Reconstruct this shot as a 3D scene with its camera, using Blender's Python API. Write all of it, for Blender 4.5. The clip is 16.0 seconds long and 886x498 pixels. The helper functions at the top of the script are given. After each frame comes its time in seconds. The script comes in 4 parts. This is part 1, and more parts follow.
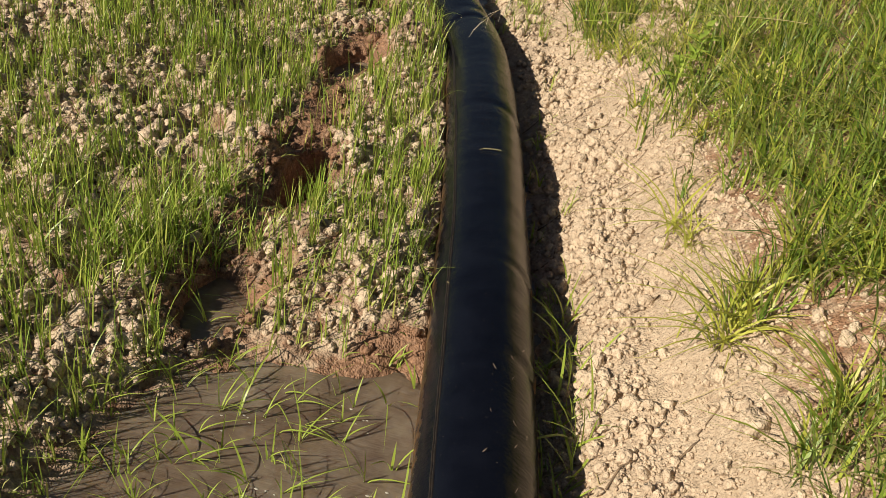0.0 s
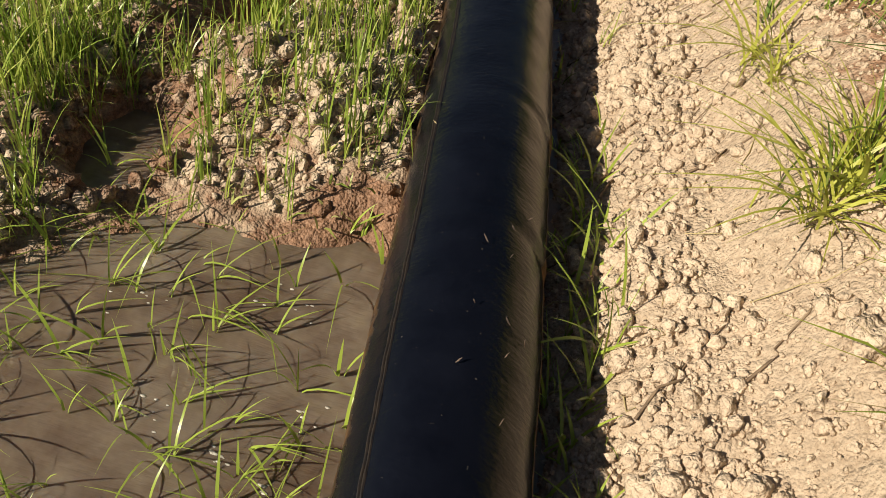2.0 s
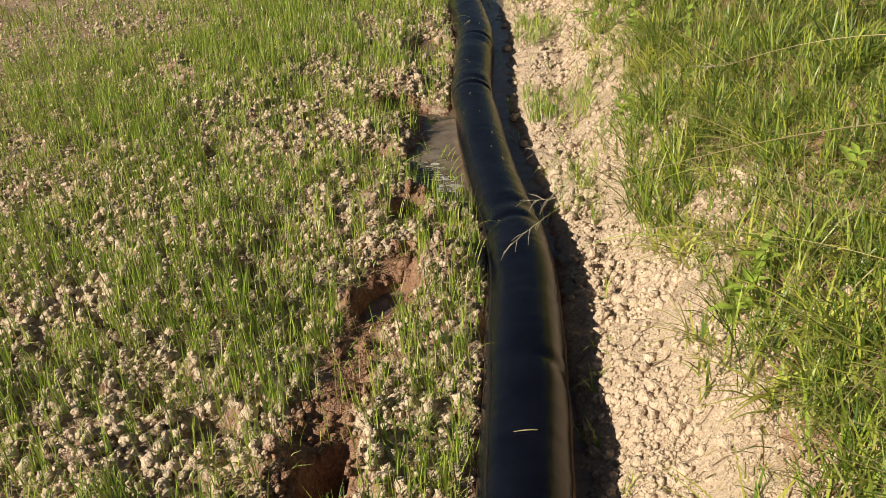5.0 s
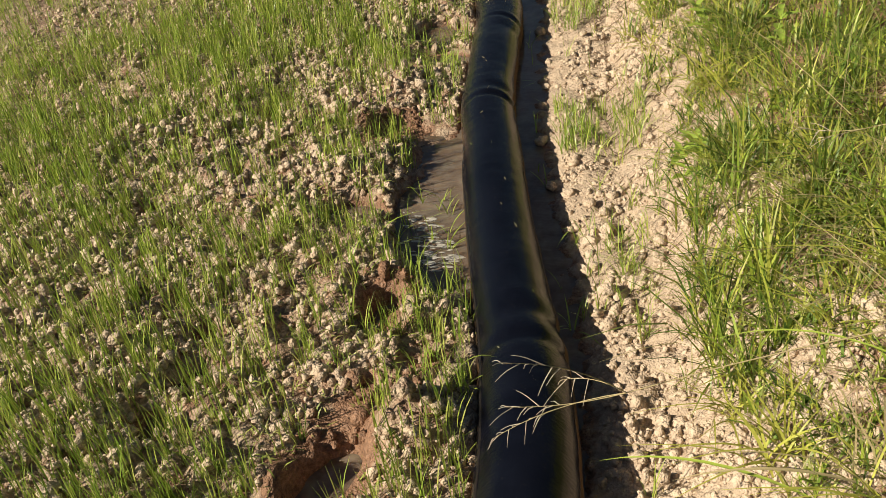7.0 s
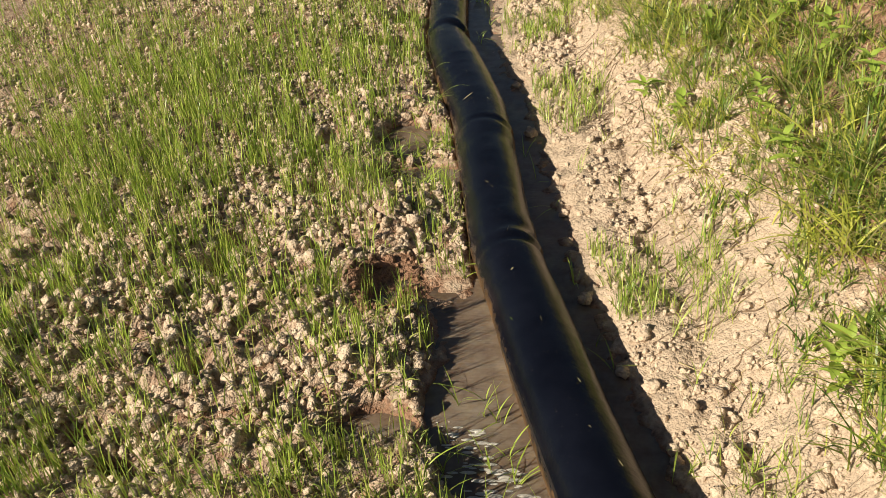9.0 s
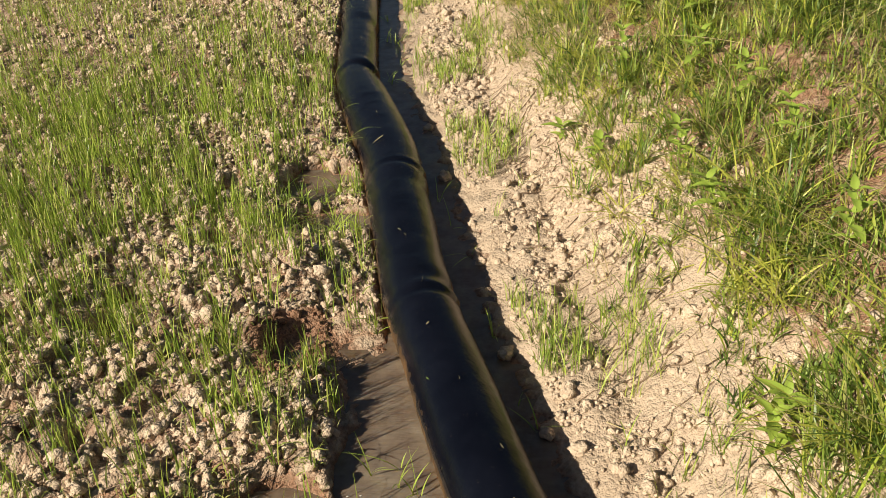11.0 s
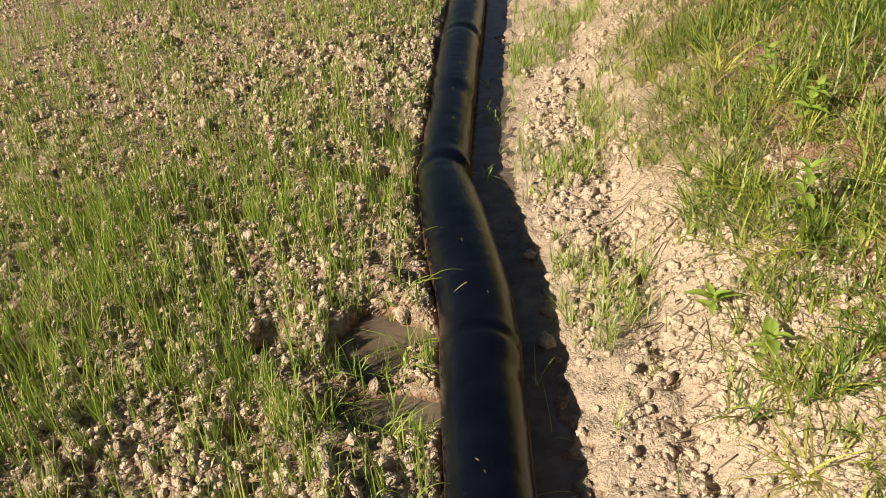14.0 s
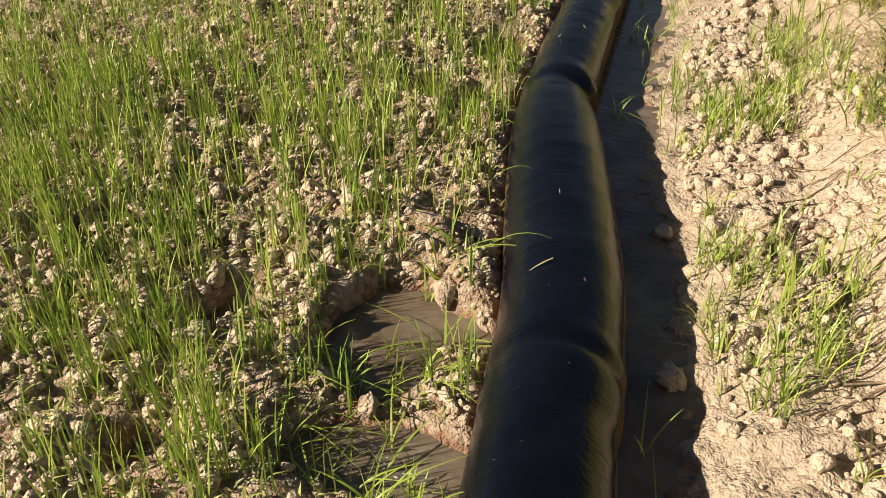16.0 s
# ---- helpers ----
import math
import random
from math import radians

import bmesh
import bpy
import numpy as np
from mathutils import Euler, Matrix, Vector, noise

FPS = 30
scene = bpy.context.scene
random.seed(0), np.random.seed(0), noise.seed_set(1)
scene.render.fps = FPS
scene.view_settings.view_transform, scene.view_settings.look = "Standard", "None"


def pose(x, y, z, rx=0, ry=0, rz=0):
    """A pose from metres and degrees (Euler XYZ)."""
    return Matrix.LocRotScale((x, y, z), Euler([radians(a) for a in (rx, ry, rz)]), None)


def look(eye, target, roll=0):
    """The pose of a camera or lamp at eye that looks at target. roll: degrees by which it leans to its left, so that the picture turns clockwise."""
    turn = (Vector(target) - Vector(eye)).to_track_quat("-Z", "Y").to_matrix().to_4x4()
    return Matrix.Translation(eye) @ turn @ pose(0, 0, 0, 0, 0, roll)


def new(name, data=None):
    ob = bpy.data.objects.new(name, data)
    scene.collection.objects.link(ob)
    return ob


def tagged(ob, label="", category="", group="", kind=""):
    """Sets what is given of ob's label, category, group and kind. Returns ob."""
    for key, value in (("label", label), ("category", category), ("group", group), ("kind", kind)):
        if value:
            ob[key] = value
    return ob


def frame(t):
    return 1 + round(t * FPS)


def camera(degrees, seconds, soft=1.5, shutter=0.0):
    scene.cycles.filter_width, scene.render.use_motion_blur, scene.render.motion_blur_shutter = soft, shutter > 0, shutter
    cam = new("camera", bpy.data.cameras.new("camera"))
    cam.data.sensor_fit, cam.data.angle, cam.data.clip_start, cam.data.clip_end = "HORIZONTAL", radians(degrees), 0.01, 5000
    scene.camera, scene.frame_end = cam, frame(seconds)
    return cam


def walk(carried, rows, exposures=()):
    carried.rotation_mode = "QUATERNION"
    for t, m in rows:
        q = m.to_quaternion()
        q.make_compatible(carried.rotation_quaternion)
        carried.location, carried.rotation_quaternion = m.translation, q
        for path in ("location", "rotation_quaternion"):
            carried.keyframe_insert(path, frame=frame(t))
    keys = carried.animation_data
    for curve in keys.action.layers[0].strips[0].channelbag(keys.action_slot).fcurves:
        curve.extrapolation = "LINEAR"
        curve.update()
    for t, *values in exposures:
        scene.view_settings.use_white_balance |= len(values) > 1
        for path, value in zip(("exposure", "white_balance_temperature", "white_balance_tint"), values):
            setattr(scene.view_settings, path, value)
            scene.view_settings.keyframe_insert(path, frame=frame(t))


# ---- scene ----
# The camera and its walk: carried along an irrigation pipe, held low at first.
cam = camera(52.2, 16.0, soft=0.65)
PATH = [
    (0, (0.739, -0.141, 1.411), (0.645, 1.513, 0.29), 10.2),
    (0.5, (0.76, 0.092, 1.102), (0.603, 1.696, -0.082), 13.0),
    (1, (0.792, 0.221, 0.987), (0.65, 1.769, -0.271), 14.9),
    (1.5, (0.849, 0.278, 1.009), (0.717, 1.802, -0.28), 12.1),
    (2, (0.826, 0.313, 1.04), (0.711, 1.782, -0.312), 11.4),
    (2.5, (0.742, 0.127, 1.4), (0.608, 1.755, 0.247), 7.2),
    (3, (0.668, -0.135, 1.626), (0.561, 1.538, 0.535), 4.2),
    (3.5, (0.682, -0.226, 1.704), (0.562, 1.491, 0.685), 4.0),
    (4, (0.813, -0.015, 1.705), (0.647, 1.715, 0.716), 2.9),
    (4.2, (0.871, 0.093, 1.737), (0.612, 1.811, 0.746), 1.5),
    (6.3, (0.96, 1.262, 1.671), (0.5, 2.883, 0.594), -7.3),
    (6.5, (0.937, 1.373, 1.657), (0.458, 2.979, 0.565), -7.5),
    (7, (0.935, 1.768, 1.624), (0.377, 3.328, 0.503), -8.5),
    (7.5, (0.942, 1.901, 1.697), (0.344, 3.449, 0.581), -9.0),
    (8, (0.84, 1.996, 1.685), (0.224, 3.552, 0.591), -7.7),
    (8.5, (0.493, 2.341, 1.656), (0.003, 3.939, 0.558), -6.4),
    (9, (0.264, 2.6, 1.686), (-0.017, 4.231, 0.564), -6.4),
    (9.5, (0.274, 2.68, 1.68), (0.096, 4.318, 0.546), -7.5),
    (9.7, (0.283, 2.709, 1.671), (0.127, 4.354, 0.544), -7.4),
    (11.8, (0.239, 2.872, 1.565), (0.13, 4.574, 0.521), -1.4),
    (12, (0.264, 2.963, 1.556), (0.116, 4.663, 0.513), -1.8),
    (12.5, (0.342, 3.209, 1.623), (0.066, 4.897, 0.586), -4.0),
    (13, (0.366, 3.316, 1.619), (0.052, 4.994, 0.577), -4.7),
    (13.5, (0.312, 3.587, 1.62), (-0.002, 5.267, 0.581), -5.2),
    (14, (0.231, 3.823, 1.623), (-0.091, 5.49, 0.566), -5.3),
    (14.5, (0.213, 3.932, 1.634), (-0.14, 5.588, 0.569), -6.7),
    (15, (0.242, 4.251, 1.551), (-0.243, 5.881, 0.498), -8.2),
    (15.5, (0.198, 4.569, 1.251), (-0.37, 6.148, 0.162), -4.8),
    (16, (0.152, 4.697, 1.03), (-0.429, 6.259, -0.077), -1.6),
]

walk(cam, [(t, look(eye, aim, roll)) for t, eye, aim, roll in PATH],
     exposures=[(0, 0.24), (2.5, 0.30), (4, 0.35), (6.5, 0.39), (9.5, 0.50), (12, 0.43), (14.5, 0.46), (16, 0.58)])

# ---- light ----
SUN_ELEVATION, SUN_FROM = 31.0, (-0.82, -0.57)
world = bpy.data.worlds.new("open_sky")
scene.world = world
world.use_nodes = True
wn = world.node_tree.nodes
sky = wn.new("ShaderNodeTexSky")
sky.sky_type = "NISHITA"
sky.sun_disc = False
sky.sun_elevation = radians(SUN_ELEVATION)
sky.sun_rotation = math.atan2(SUN_FROM[0], SUN_FROM[1])
world.node_tree.links.new(sky.outputs[0], wn["Background"].inputs[0])
wn["Background"].inputs[1].default_value = 0.029
sun_data = bpy.data.lights.new("sun", "SUN")
sun_data.energy, sun_data.angle, sun_data.color = 5.6, radians(0.55), (1.0, 0.895, 0.72)
sun = new("sun", sun_data)
_c = math.cos(radians(SUN_ELEVATION)) / math.hypot(*SUN_FROM)
sun.matrix_world = look((SUN_FROM[0] * _c * 20, SUN_FROM[1] * _c * 20, 20 * math.sin(radians(SUN_ELEVATION))), (0, 0, 0))

# ---- materials ----


def material(name):
    m = bpy.data.materials.new(name)
    m.use_nodes = True
    nt = m.node_tree
    return m, nt, nt.nodes["Principled BSDF"]


def node(nt, kind, **values):
    n = nt.nodes.new(kind)
    for key, value in values.items():
        n.inputs[key].default_value = value
    return n


def ramp(nt, source, stops):
    n = nt.nodes.new("ShaderNodeValToRGB")
    e = n.color_ramp.elements
    while len(e) < len(stops):
        e.new(0.5)
    for el, (p, c) in zip(e, stops):
        el.position, el.color = p, (*c, 1)
    nt.links.new(source, n.inputs[0])
    return n


def mix(nt, fac, a, b):
    n = nt.nodes.new("ShaderNodeMix")
    n.data_type = "RGBA"
    for sock, v in ((n.inputs[0], fac), (n.inputs[6], a), (n.inputs[7], b)):
        if hasattr(v, "is_output"):
            nt.links.new(v, sock)
        elif isinstance(v, tuple):
            sock.default_value = (*v, 1)
        else:
            sock.default_value = v
    return n.outputs[2]


def place(nt):
    return nt.nodes.new("ShaderNodeNewGeometry").outputs["Position"]


def noise_tex(nt, scale, detail=6.0, rough=0.6, where=None):
    n = node(nt, "ShaderNodeTexNoise", Scale=scale, Detail=detail, Roughness=rough)
    nt.links.new(where or place(nt), n.inputs["Vector"])
    return n.outputs[0]


def bump(nt, bsdf, height, strength, distance):
    n = node(nt, "ShaderNodeBump", Strength=strength, Distance=distance)
    nt.links.new(height, n.inputs["Height"])
    nt.links.new(n.outputs[0], bsdf.inputs["Normal"])


def soil_material(name, pale, mid, deep):
    """Crumbly loam: pale where dry, red-brown where 'wet' is high: soaked soil, and painted shade in gaps."""
    m, nt, b = material(name)
    big, fine = noise_tex(nt, 5.0, 5.0), noise_tex(nt, 70.0, 8.0, 0.7)
    dry = mix(nt, 0.6, ramp(nt, big, [(0.3, mid), (0.62, pale)]).outputs[0],
              ramp(nt, fine, [(0.34, deep), (0.5, mid), (0.68, pale)]).outputs[0])
    # this tone also colours the shade between field clods and bank grass
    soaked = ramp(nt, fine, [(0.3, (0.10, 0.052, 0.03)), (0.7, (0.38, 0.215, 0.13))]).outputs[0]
    at = nt.nodes.new("ShaderNodeAttribute")
    at.attribute_name = "wet"
    edge = nt.nodes.new("ShaderNodeMath")
    edge.operation = "MULTIPLY_ADD"
    nt.links.new(noise_tex(nt, 22.0, 4.0), edge.inputs[0])
    edge.inputs[1].default_value = 1.3
    edge.inputs[2].default_value = -0.65
    add = nt.nodes.new("ShaderNodeMath")
    add.operation, add.use_clamp = "ADD", True
    nt.links.new(edge.outputs[0], add.inputs[0])
    nt.links.new(at.outputs["Fac"], add.inputs[1])
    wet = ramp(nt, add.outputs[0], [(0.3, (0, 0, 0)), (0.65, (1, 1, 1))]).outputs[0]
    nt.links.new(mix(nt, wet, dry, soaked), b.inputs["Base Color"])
    nt.links.new(ramp(nt, wet, [(0.0, (0.95, 0.95, 0.95)), (1.0, (0.5, 0.5, 0.5))]).outputs[0], b.inputs["Roughness"])
    b.inputs["Specular IOR Level"].default_value = 0.3
    # crumbs: two sizes of uneven cells over fractal roughness
    warp = node(nt, "ShaderNodeTexNoise", Scale=45.0, Detail=4.0)
    nt.links.new(place(nt), warp.inputs["Vector"])
    bend = nt.nodes.new("ShaderNodeVectorMath")
    bend.operation = "MULTIPLY_ADD"
    nt.links.new(warp.outputs["Color"], bend.inputs[0])
    bend.inputs[1].default_value = (0.006, 0.006, 0.006)
    nt.links.new(place(nt), bend.inputs[2])
    height = noise_tex(nt, 60.0, 4.0, 0.62)
    for scale, weight in ((75.0, -0.45), (190.0, -0.28)):
        cell = node(nt, "ShaderNodeTexVoronoi", Scale=scale, Randomness=1.0)
        nt.links.new(bend.outputs[0], cell.inputs["Vector"])
        mul = nt.nodes.new("ShaderNodeMath")
        mul.operation = "MULTIPLY_ADD"
        nt.links.new(cell.outputs["Distance"], mul.inputs[0])
        mul.inputs[1].default_value = weight
        nt.links.new(height, mul.inputs[2])
        height = mul.outputs[0]
    bump(nt, b, height, 1.0, 0.010)
    return m


SOIL = soil_material("dry_soil", (0.54, 0.425, 0.315), (0.41, 0.315, 0.225), (0.24, 0.17, 0.11))
CLOD = soil_material("soil_clod", (0.685, 0.55, 0.41), (0.52, 0.405, 0.295), (0.30, 0.205, 0.14))


def leaf_material(name, shades, dry=0.0, gloss=0.45):
    """Thin leaf: light passes through; each blade has its own shade."""
    m, nt, b = material(name)
    rnd = nt.nodes.new("ShaderNodeNewGeometry").outputs["Random Per Island"]
    stops = [(i / (len(shades) - 1), c) for i, c in enumerate(shades)]
    col = ramp(nt, rnd, stops).outputs[0]
    spots = ramp(nt, noise_tex(nt, 90.0, 3.0), [(0.55, (0, 0, 0)), (0.75, (1, 1, 1))]).outputs[0]
    dull = nt.nodes.new("ShaderNodeMath")
    dull.operation = "MULTIPLY"
    nt.links.new(spots, dull.inputs[0])
    dull.inputs[1].default_value = 0.35 + dry
    col = mix(nt, dull.outputs[0], col, (0.30, 0.26, 0.10))
    nt.links.new(col, b.inputs["Base Color"])
    b.inputs["Roughness"].default_value = gloss
    tr = nt.nodes.new("ShaderNodeBsdfTranslucent")
    nt.links.new(col, tr.inputs[0])
    sh = nt.nodes.new("ShaderNodeMixShader")
    sh.inputs[0].default_value = 0.26
    nt.links.new(b.outputs[0], sh.inputs[1])
    nt.links.new(tr.outputs[0], sh.inputs[2])
    nt.links.new(sh.outputs[0], nt.nodes["Material Output"].inputs[0])
    return m


RICE = leaf_material("rice_leaf", [(0.14, 0.23, 0.03), (0.26, 0.37, 0.05), (0.36, 0.45, 0.07), (0.48, 0.50, 0.13)], 0.0, 0.36)
SPROUT = leaf_material("sprout_leaf", [(0.17, 0.24, 0.04), (0.30, 0.36, 0.07), (0.42, 0.44, 0.12), (0.36, 0.36, 0.15)])
GRASS = leaf_material("bank_grass_leaf", [(0.05, 0.10, 0.015), (0.15, 0.24, 0.03), (0.30, 0.40, 0.045), (0.46, 0.46, 0.08), (0.12, 0.20, 0.03), (0.38, 0.38, 0.12)])
STRAW = leaf_material("straw", [(0.35, 0.27, 0.13), (0.50, 0.41, 0.22), (0.42, 0.36, 0.16)], 0.1, 0.6)
WEED = leaf_material("weed_leaf", [(0.20, 0.33, 0.045), (0.29, 0.41, 0.06), (0.38, 0.45, 0.08)])


def pipe_material():
    """Black polyethylene film: glossy, finely wrinkled across, dusty, with dried mud on its flanks."""
    m, nt, b = material("black_polyethylene")
    at = nt.nodes.new("ShaderNodeAttribute")
    at.attribute_name = "flank"
    co = nt.nodes.new("ShaderNodeAttribute")
    co.attribute_name = "along"
    streak = noise_tex(nt, 34.0, 5.0, 0.6)
    film = noise_tex(nt, 9.0, 5.0)
    add = nt.nodes.new("ShaderNodeMath")
    add.operation = "MULTIPLY_ADD"
    nt.links.new(streak, add.inputs[0])
    add.inputs[1].default_value = 0.45
    nt.links.new(at.outputs["Fac"], add.inputs[2])
    mud = ramp(nt, add.outputs[0], [(0.84, (0, 0, 0)), (0.96, (1, 1, 1))]).outputs[0]
    black = ramp(nt, film, [(0.35, (0.0025, 0.003, 0.006)), (0.7, (0.005, 0.006, 0.011))]).outputs[0]
    specks = ramp(nt, noise_tex(nt, 130.0, 2.0), [(0.72, (0, 0, 0)), (0.77, (1, 1, 1))]).outputs[0]
    dust = nt.nodes.new("ShaderNodeMath")
    dust.operation = "MULTIPLY"
    nt.links.new(specks, dust.inputs[0])
    dust.inputs[1].default_value = 0.3
    black = mix(nt, dust.outputs[0], black, (0.22, 0.19, 0.15))
    brown = ramp(nt, film, [(0.3, (0.04, 0.025, 0.011)), (0.7, (0.15, 0.08, 0.032))]).outputs[0]
    nt.links.new(mix(nt, mud, black, brown), b.inputs["Base Color"])
    rough = ramp(nt, film, [(0.3, (0.18, 0.18, 0.18)), (0.7, (0.26, 0.26, 0.26))]).outputs[0]
    nt.links.new(mix(nt, mud, rough, (0.85, 0.85, 0.85)), b.inputs["Roughness"])
    n = node(nt, "ShaderNodeTexNoise", Scale=1.0, Detail=4.0)
    nt.links.new(co.outputs["Vector"], n.inputs["Vector"])
    bump(nt, b, n.outputs[0], 0.42, 0.003)
    b.inputs["Specular IOR Level"].default_value = 0.28
    return m


PIPE = pipe_material()


def water_material():
    m, nt, b = material("muddy_water")
    nt.links.new(mix(nt, 0.45, ramp(nt, noise_tex(nt, 4.0, 5.0), [(0.3, (0.12, 0.085, 0.06)), (0.5, (0.195, 0.155, 0.118)), (0.7, (0.29, 0.255, 0.20))]).outputs[0], ramp(nt, noise_tex(nt, 16.0, 6.0, 0.65), [(0.32, (0.08, 0.045, 0.028)), (0.68, (0.22, 0.16, 0.11))]).outputs[0]), b.inputs["Base Color"])
    b.inputs["Roughness"].default_value = 0.06
    b.inputs["Subsurface Weight"].default_value = 0.7
    b.inputs["Subsurface Radius"].default_value = (0.03, 0.02, 0.012)
    b.inputs["Subsurface Scale"].default_value = 1.0
    stretch = nt.nodes.new("ShaderNodeMapping")
    stretch.inputs["Rotation"].default_value = (0, 0, 0.35)
    stretch.inputs["Scale"].default_value = (16, 75, 1)
    nt.links.new(place(nt), stretch.inputs["Vector"])
    bump(nt, b, noise_tex(nt, 1.0, 3.0, 0.5, stretch.outputs[0]), 0.22, 0.008)
    return m


WATER = water_material()


def plain(name, a, b_, scale, rough):
    m, nt, b = material(name)
    nt.links.new(ramp(nt, noise_tex(nt, scale), [(0.3, a), (0.7, b_)]).outputs[0], b.inputs["Base Color"])
    b.inputs["Roughness"].default_value = rough
    bump(nt, b, noise_tex(nt, scale * 3), 0.5, 0.004)
    return m


STONE = plain("pale_stone", (0.36, 0.31, 0.24), (0.56, 0.50, 0.41), 25.0, 0.9)
FOAM_AND_GLINT = plain("foam", (0.40, 0.37, 0.31), (0.62, 0.59, 0.53), 60.0, 0.2)
CRUST = plain("dried_mud_crust", (0.11, 0.075, 0.055), (0.27, 0.20, 0.155), 90.0, 0.9)
SEAM = plain("pipe_seam", (0.006, 0.006, 0.007), (0.03, 0.02, 0.013), 60.0, 0.5)

# ---- plan ----
rng = np.random.default_rng(7)
PIPE_Y = [-6.0, -2.0, 0.0, 1.0, 1.4, 1.75, 2.1, 2.7, 3.2, 3.5, 3.74, 4.2, 4.5, 4.75, 5.0, 5.4, 5.75, 6.05, 6.4, 6.7, 6.9, 7.3, 7.6, 8.3, 9.0, 10.5, 14.0, 20.0]
PIPE_X = [1.68, 1.18, 0.93, 0.82, 0.782, 0.75, 0.711, 0.634, 0.562, 0.49, 0.41, 0.275, 0.19, 0.13, 0.05, -0.01, -0.065, -0.11, -0.205, -0.285, -0.335, -0.375, -0.395, -0.455, -0.50, -0.62, -0.9, -1.4]


def smooth_line(xs, ys, step=0.02, width=0.10):
    """A line through the knots, rounded at its bends."""
    g = np.arange(xs[0], xs[-1], step)
    v = np.interp(g, xs, ys)
    k = np.exp(-0.5 * (np.arange(-15, 16) * step / width) ** 2)
    k /= k.sum()
    pad = np.concatenate([np.full(15, v[0]), v, np.full(15, v[-1])])
    return g, np.convolve(pad, k, "valid")


_gy, _gx = smooth_line(PIPE_Y, PIPE_X)


def pipe_x(y):
    return np.interp(y, _gy, _gx)


def pipe_z(y):
    return np.interp(y, [-2, 2.4, 3.2, 4.0, 14], [0.035, 0.035, 0.02, -0.01, -0.02])


def pipe_r(y):
    return np.interp(y, [-2, 1.9, 3.3, 3.8, 5.3, 5.8, 6.5, 6.95, 7.6, 8.3, 14], [0.127, 0.124, 0.121, 0.111, 0.108, 0.115, 0.118, 0.100, 0.099, 0.108, 0.111])


def hash2(ix, iy, k):
    v = np.sin(ix * 127.1 + iy * 311.7 + k * 74.7) * 43758.5453
    return v - np.floor(v)


def value_noise(x, y, k=0):
    ix, iy = np.floor(x), np.floor(y)
    fx, fy = x - ix, y - iy
    fx, fy = fx * fx * (3 - 2 * fx), fy * fy * (3 - 2 * fy)
    a, b = hash2(ix, iy, k), hash2(ix + 1, iy, k)
    c, d = hash2(ix, iy + 1, k), hash2(ix + 1, iy + 1, k)
    return (a + (b - a) * fx) * (1 - fy) + (c + (d - c) * fx) * fy - 0.5


def fbm(x, y, k=0, octaves=4):
    out, amp = 0.0, 1.0
    for o in range(octaves):
        out = out + amp * value_noise(x * 2 ** o, y * 2 ** o, k + o)
        amp *= 0.5
    return out


def lumps(x, y, k):
    """Rounded lumps on a unit lattice, 0 in the joints and up to 1 on top."""
    ix, iy = np.floor(x), np.floor(y)
    best = np.full(np.shape(x), 9.0)
    size = np.zeros(np.shape(x))
    for dx in (-1, 0, 1):
        for dy in (-1, 0, 1):
            jx, jy = ix + dx, iy + dy
            d = (jx + hash2(jx, jy, k) - x) ** 2 + (jy + hash2(jx, jy, k + 9) - y) ** 2
            near = d < best
            best = np.where(near, d, best)
            size = np.where(near, 0.35 + 0.65 * hash2(jx, jy, k + 5), size)
    return np.clip(1 - best * 1.6, 0, 1) ** 0.5 * size


def smooth(a, b, v):
    t = np.clip((v - a) / (b - a), 0, 1)
    return t * t * (3 - 2 * t)


# Puddles and pits: middle, half sizes, depth below the field, red mud round them.
PITS = [(0.40, 0.85, 0.42, 0.66, 0.10, 0.15), (0.12, 1.55, 0.10, 0.15, 0.10, 0.6), (0.60, 1.25, 0.14, 0.24, 0.085, 0.9),
        (0.145, 2.13, 0.062, 0.17, 0.36, 0.9), (0.08, 3.06, 0.065, 0.13, 0.16, 0.95), (0.03, 3.74, 0.055, 0.08, 0.10, 0.9),
        (-0.01, 4.28, 0.12, 0.24, 0.10, 0.3), (0.13, 4.10, 0.10, 0.20, 0.10, 0.3), (-0.26, 4.26, 0.12, 0.06, 0.085, 0.4),
        (-0.31, 4.86, 0.07, 0.11, 0.05, 0.8), (-0.42, 5.90, 0.125, 0.17, 0.10, 0.35), (-0.33, 5.60, 0.155, 0.105, 0.10, 0.4),
        (-0.60, 7.30, 0.09, 0.10, 0.08, 0.2), (-0.74, 5.86, 0.06, 0.08, 0.06, 0.2), (-0.50, 3.56, 0.05, 0.06, 0.085, 0.3),
        (-1.05, 4.22, 0.06, 0.06, 0.07, 0.2), (-0.92, 4.12, 0.06, 0.04, 0.07, 0.2), (-1.09, 6.58, 0.06, 0.07, 0.07, 0.1),
        (-0.72, 6.95, 0.05, 0.06, 0.07, 0.1)]
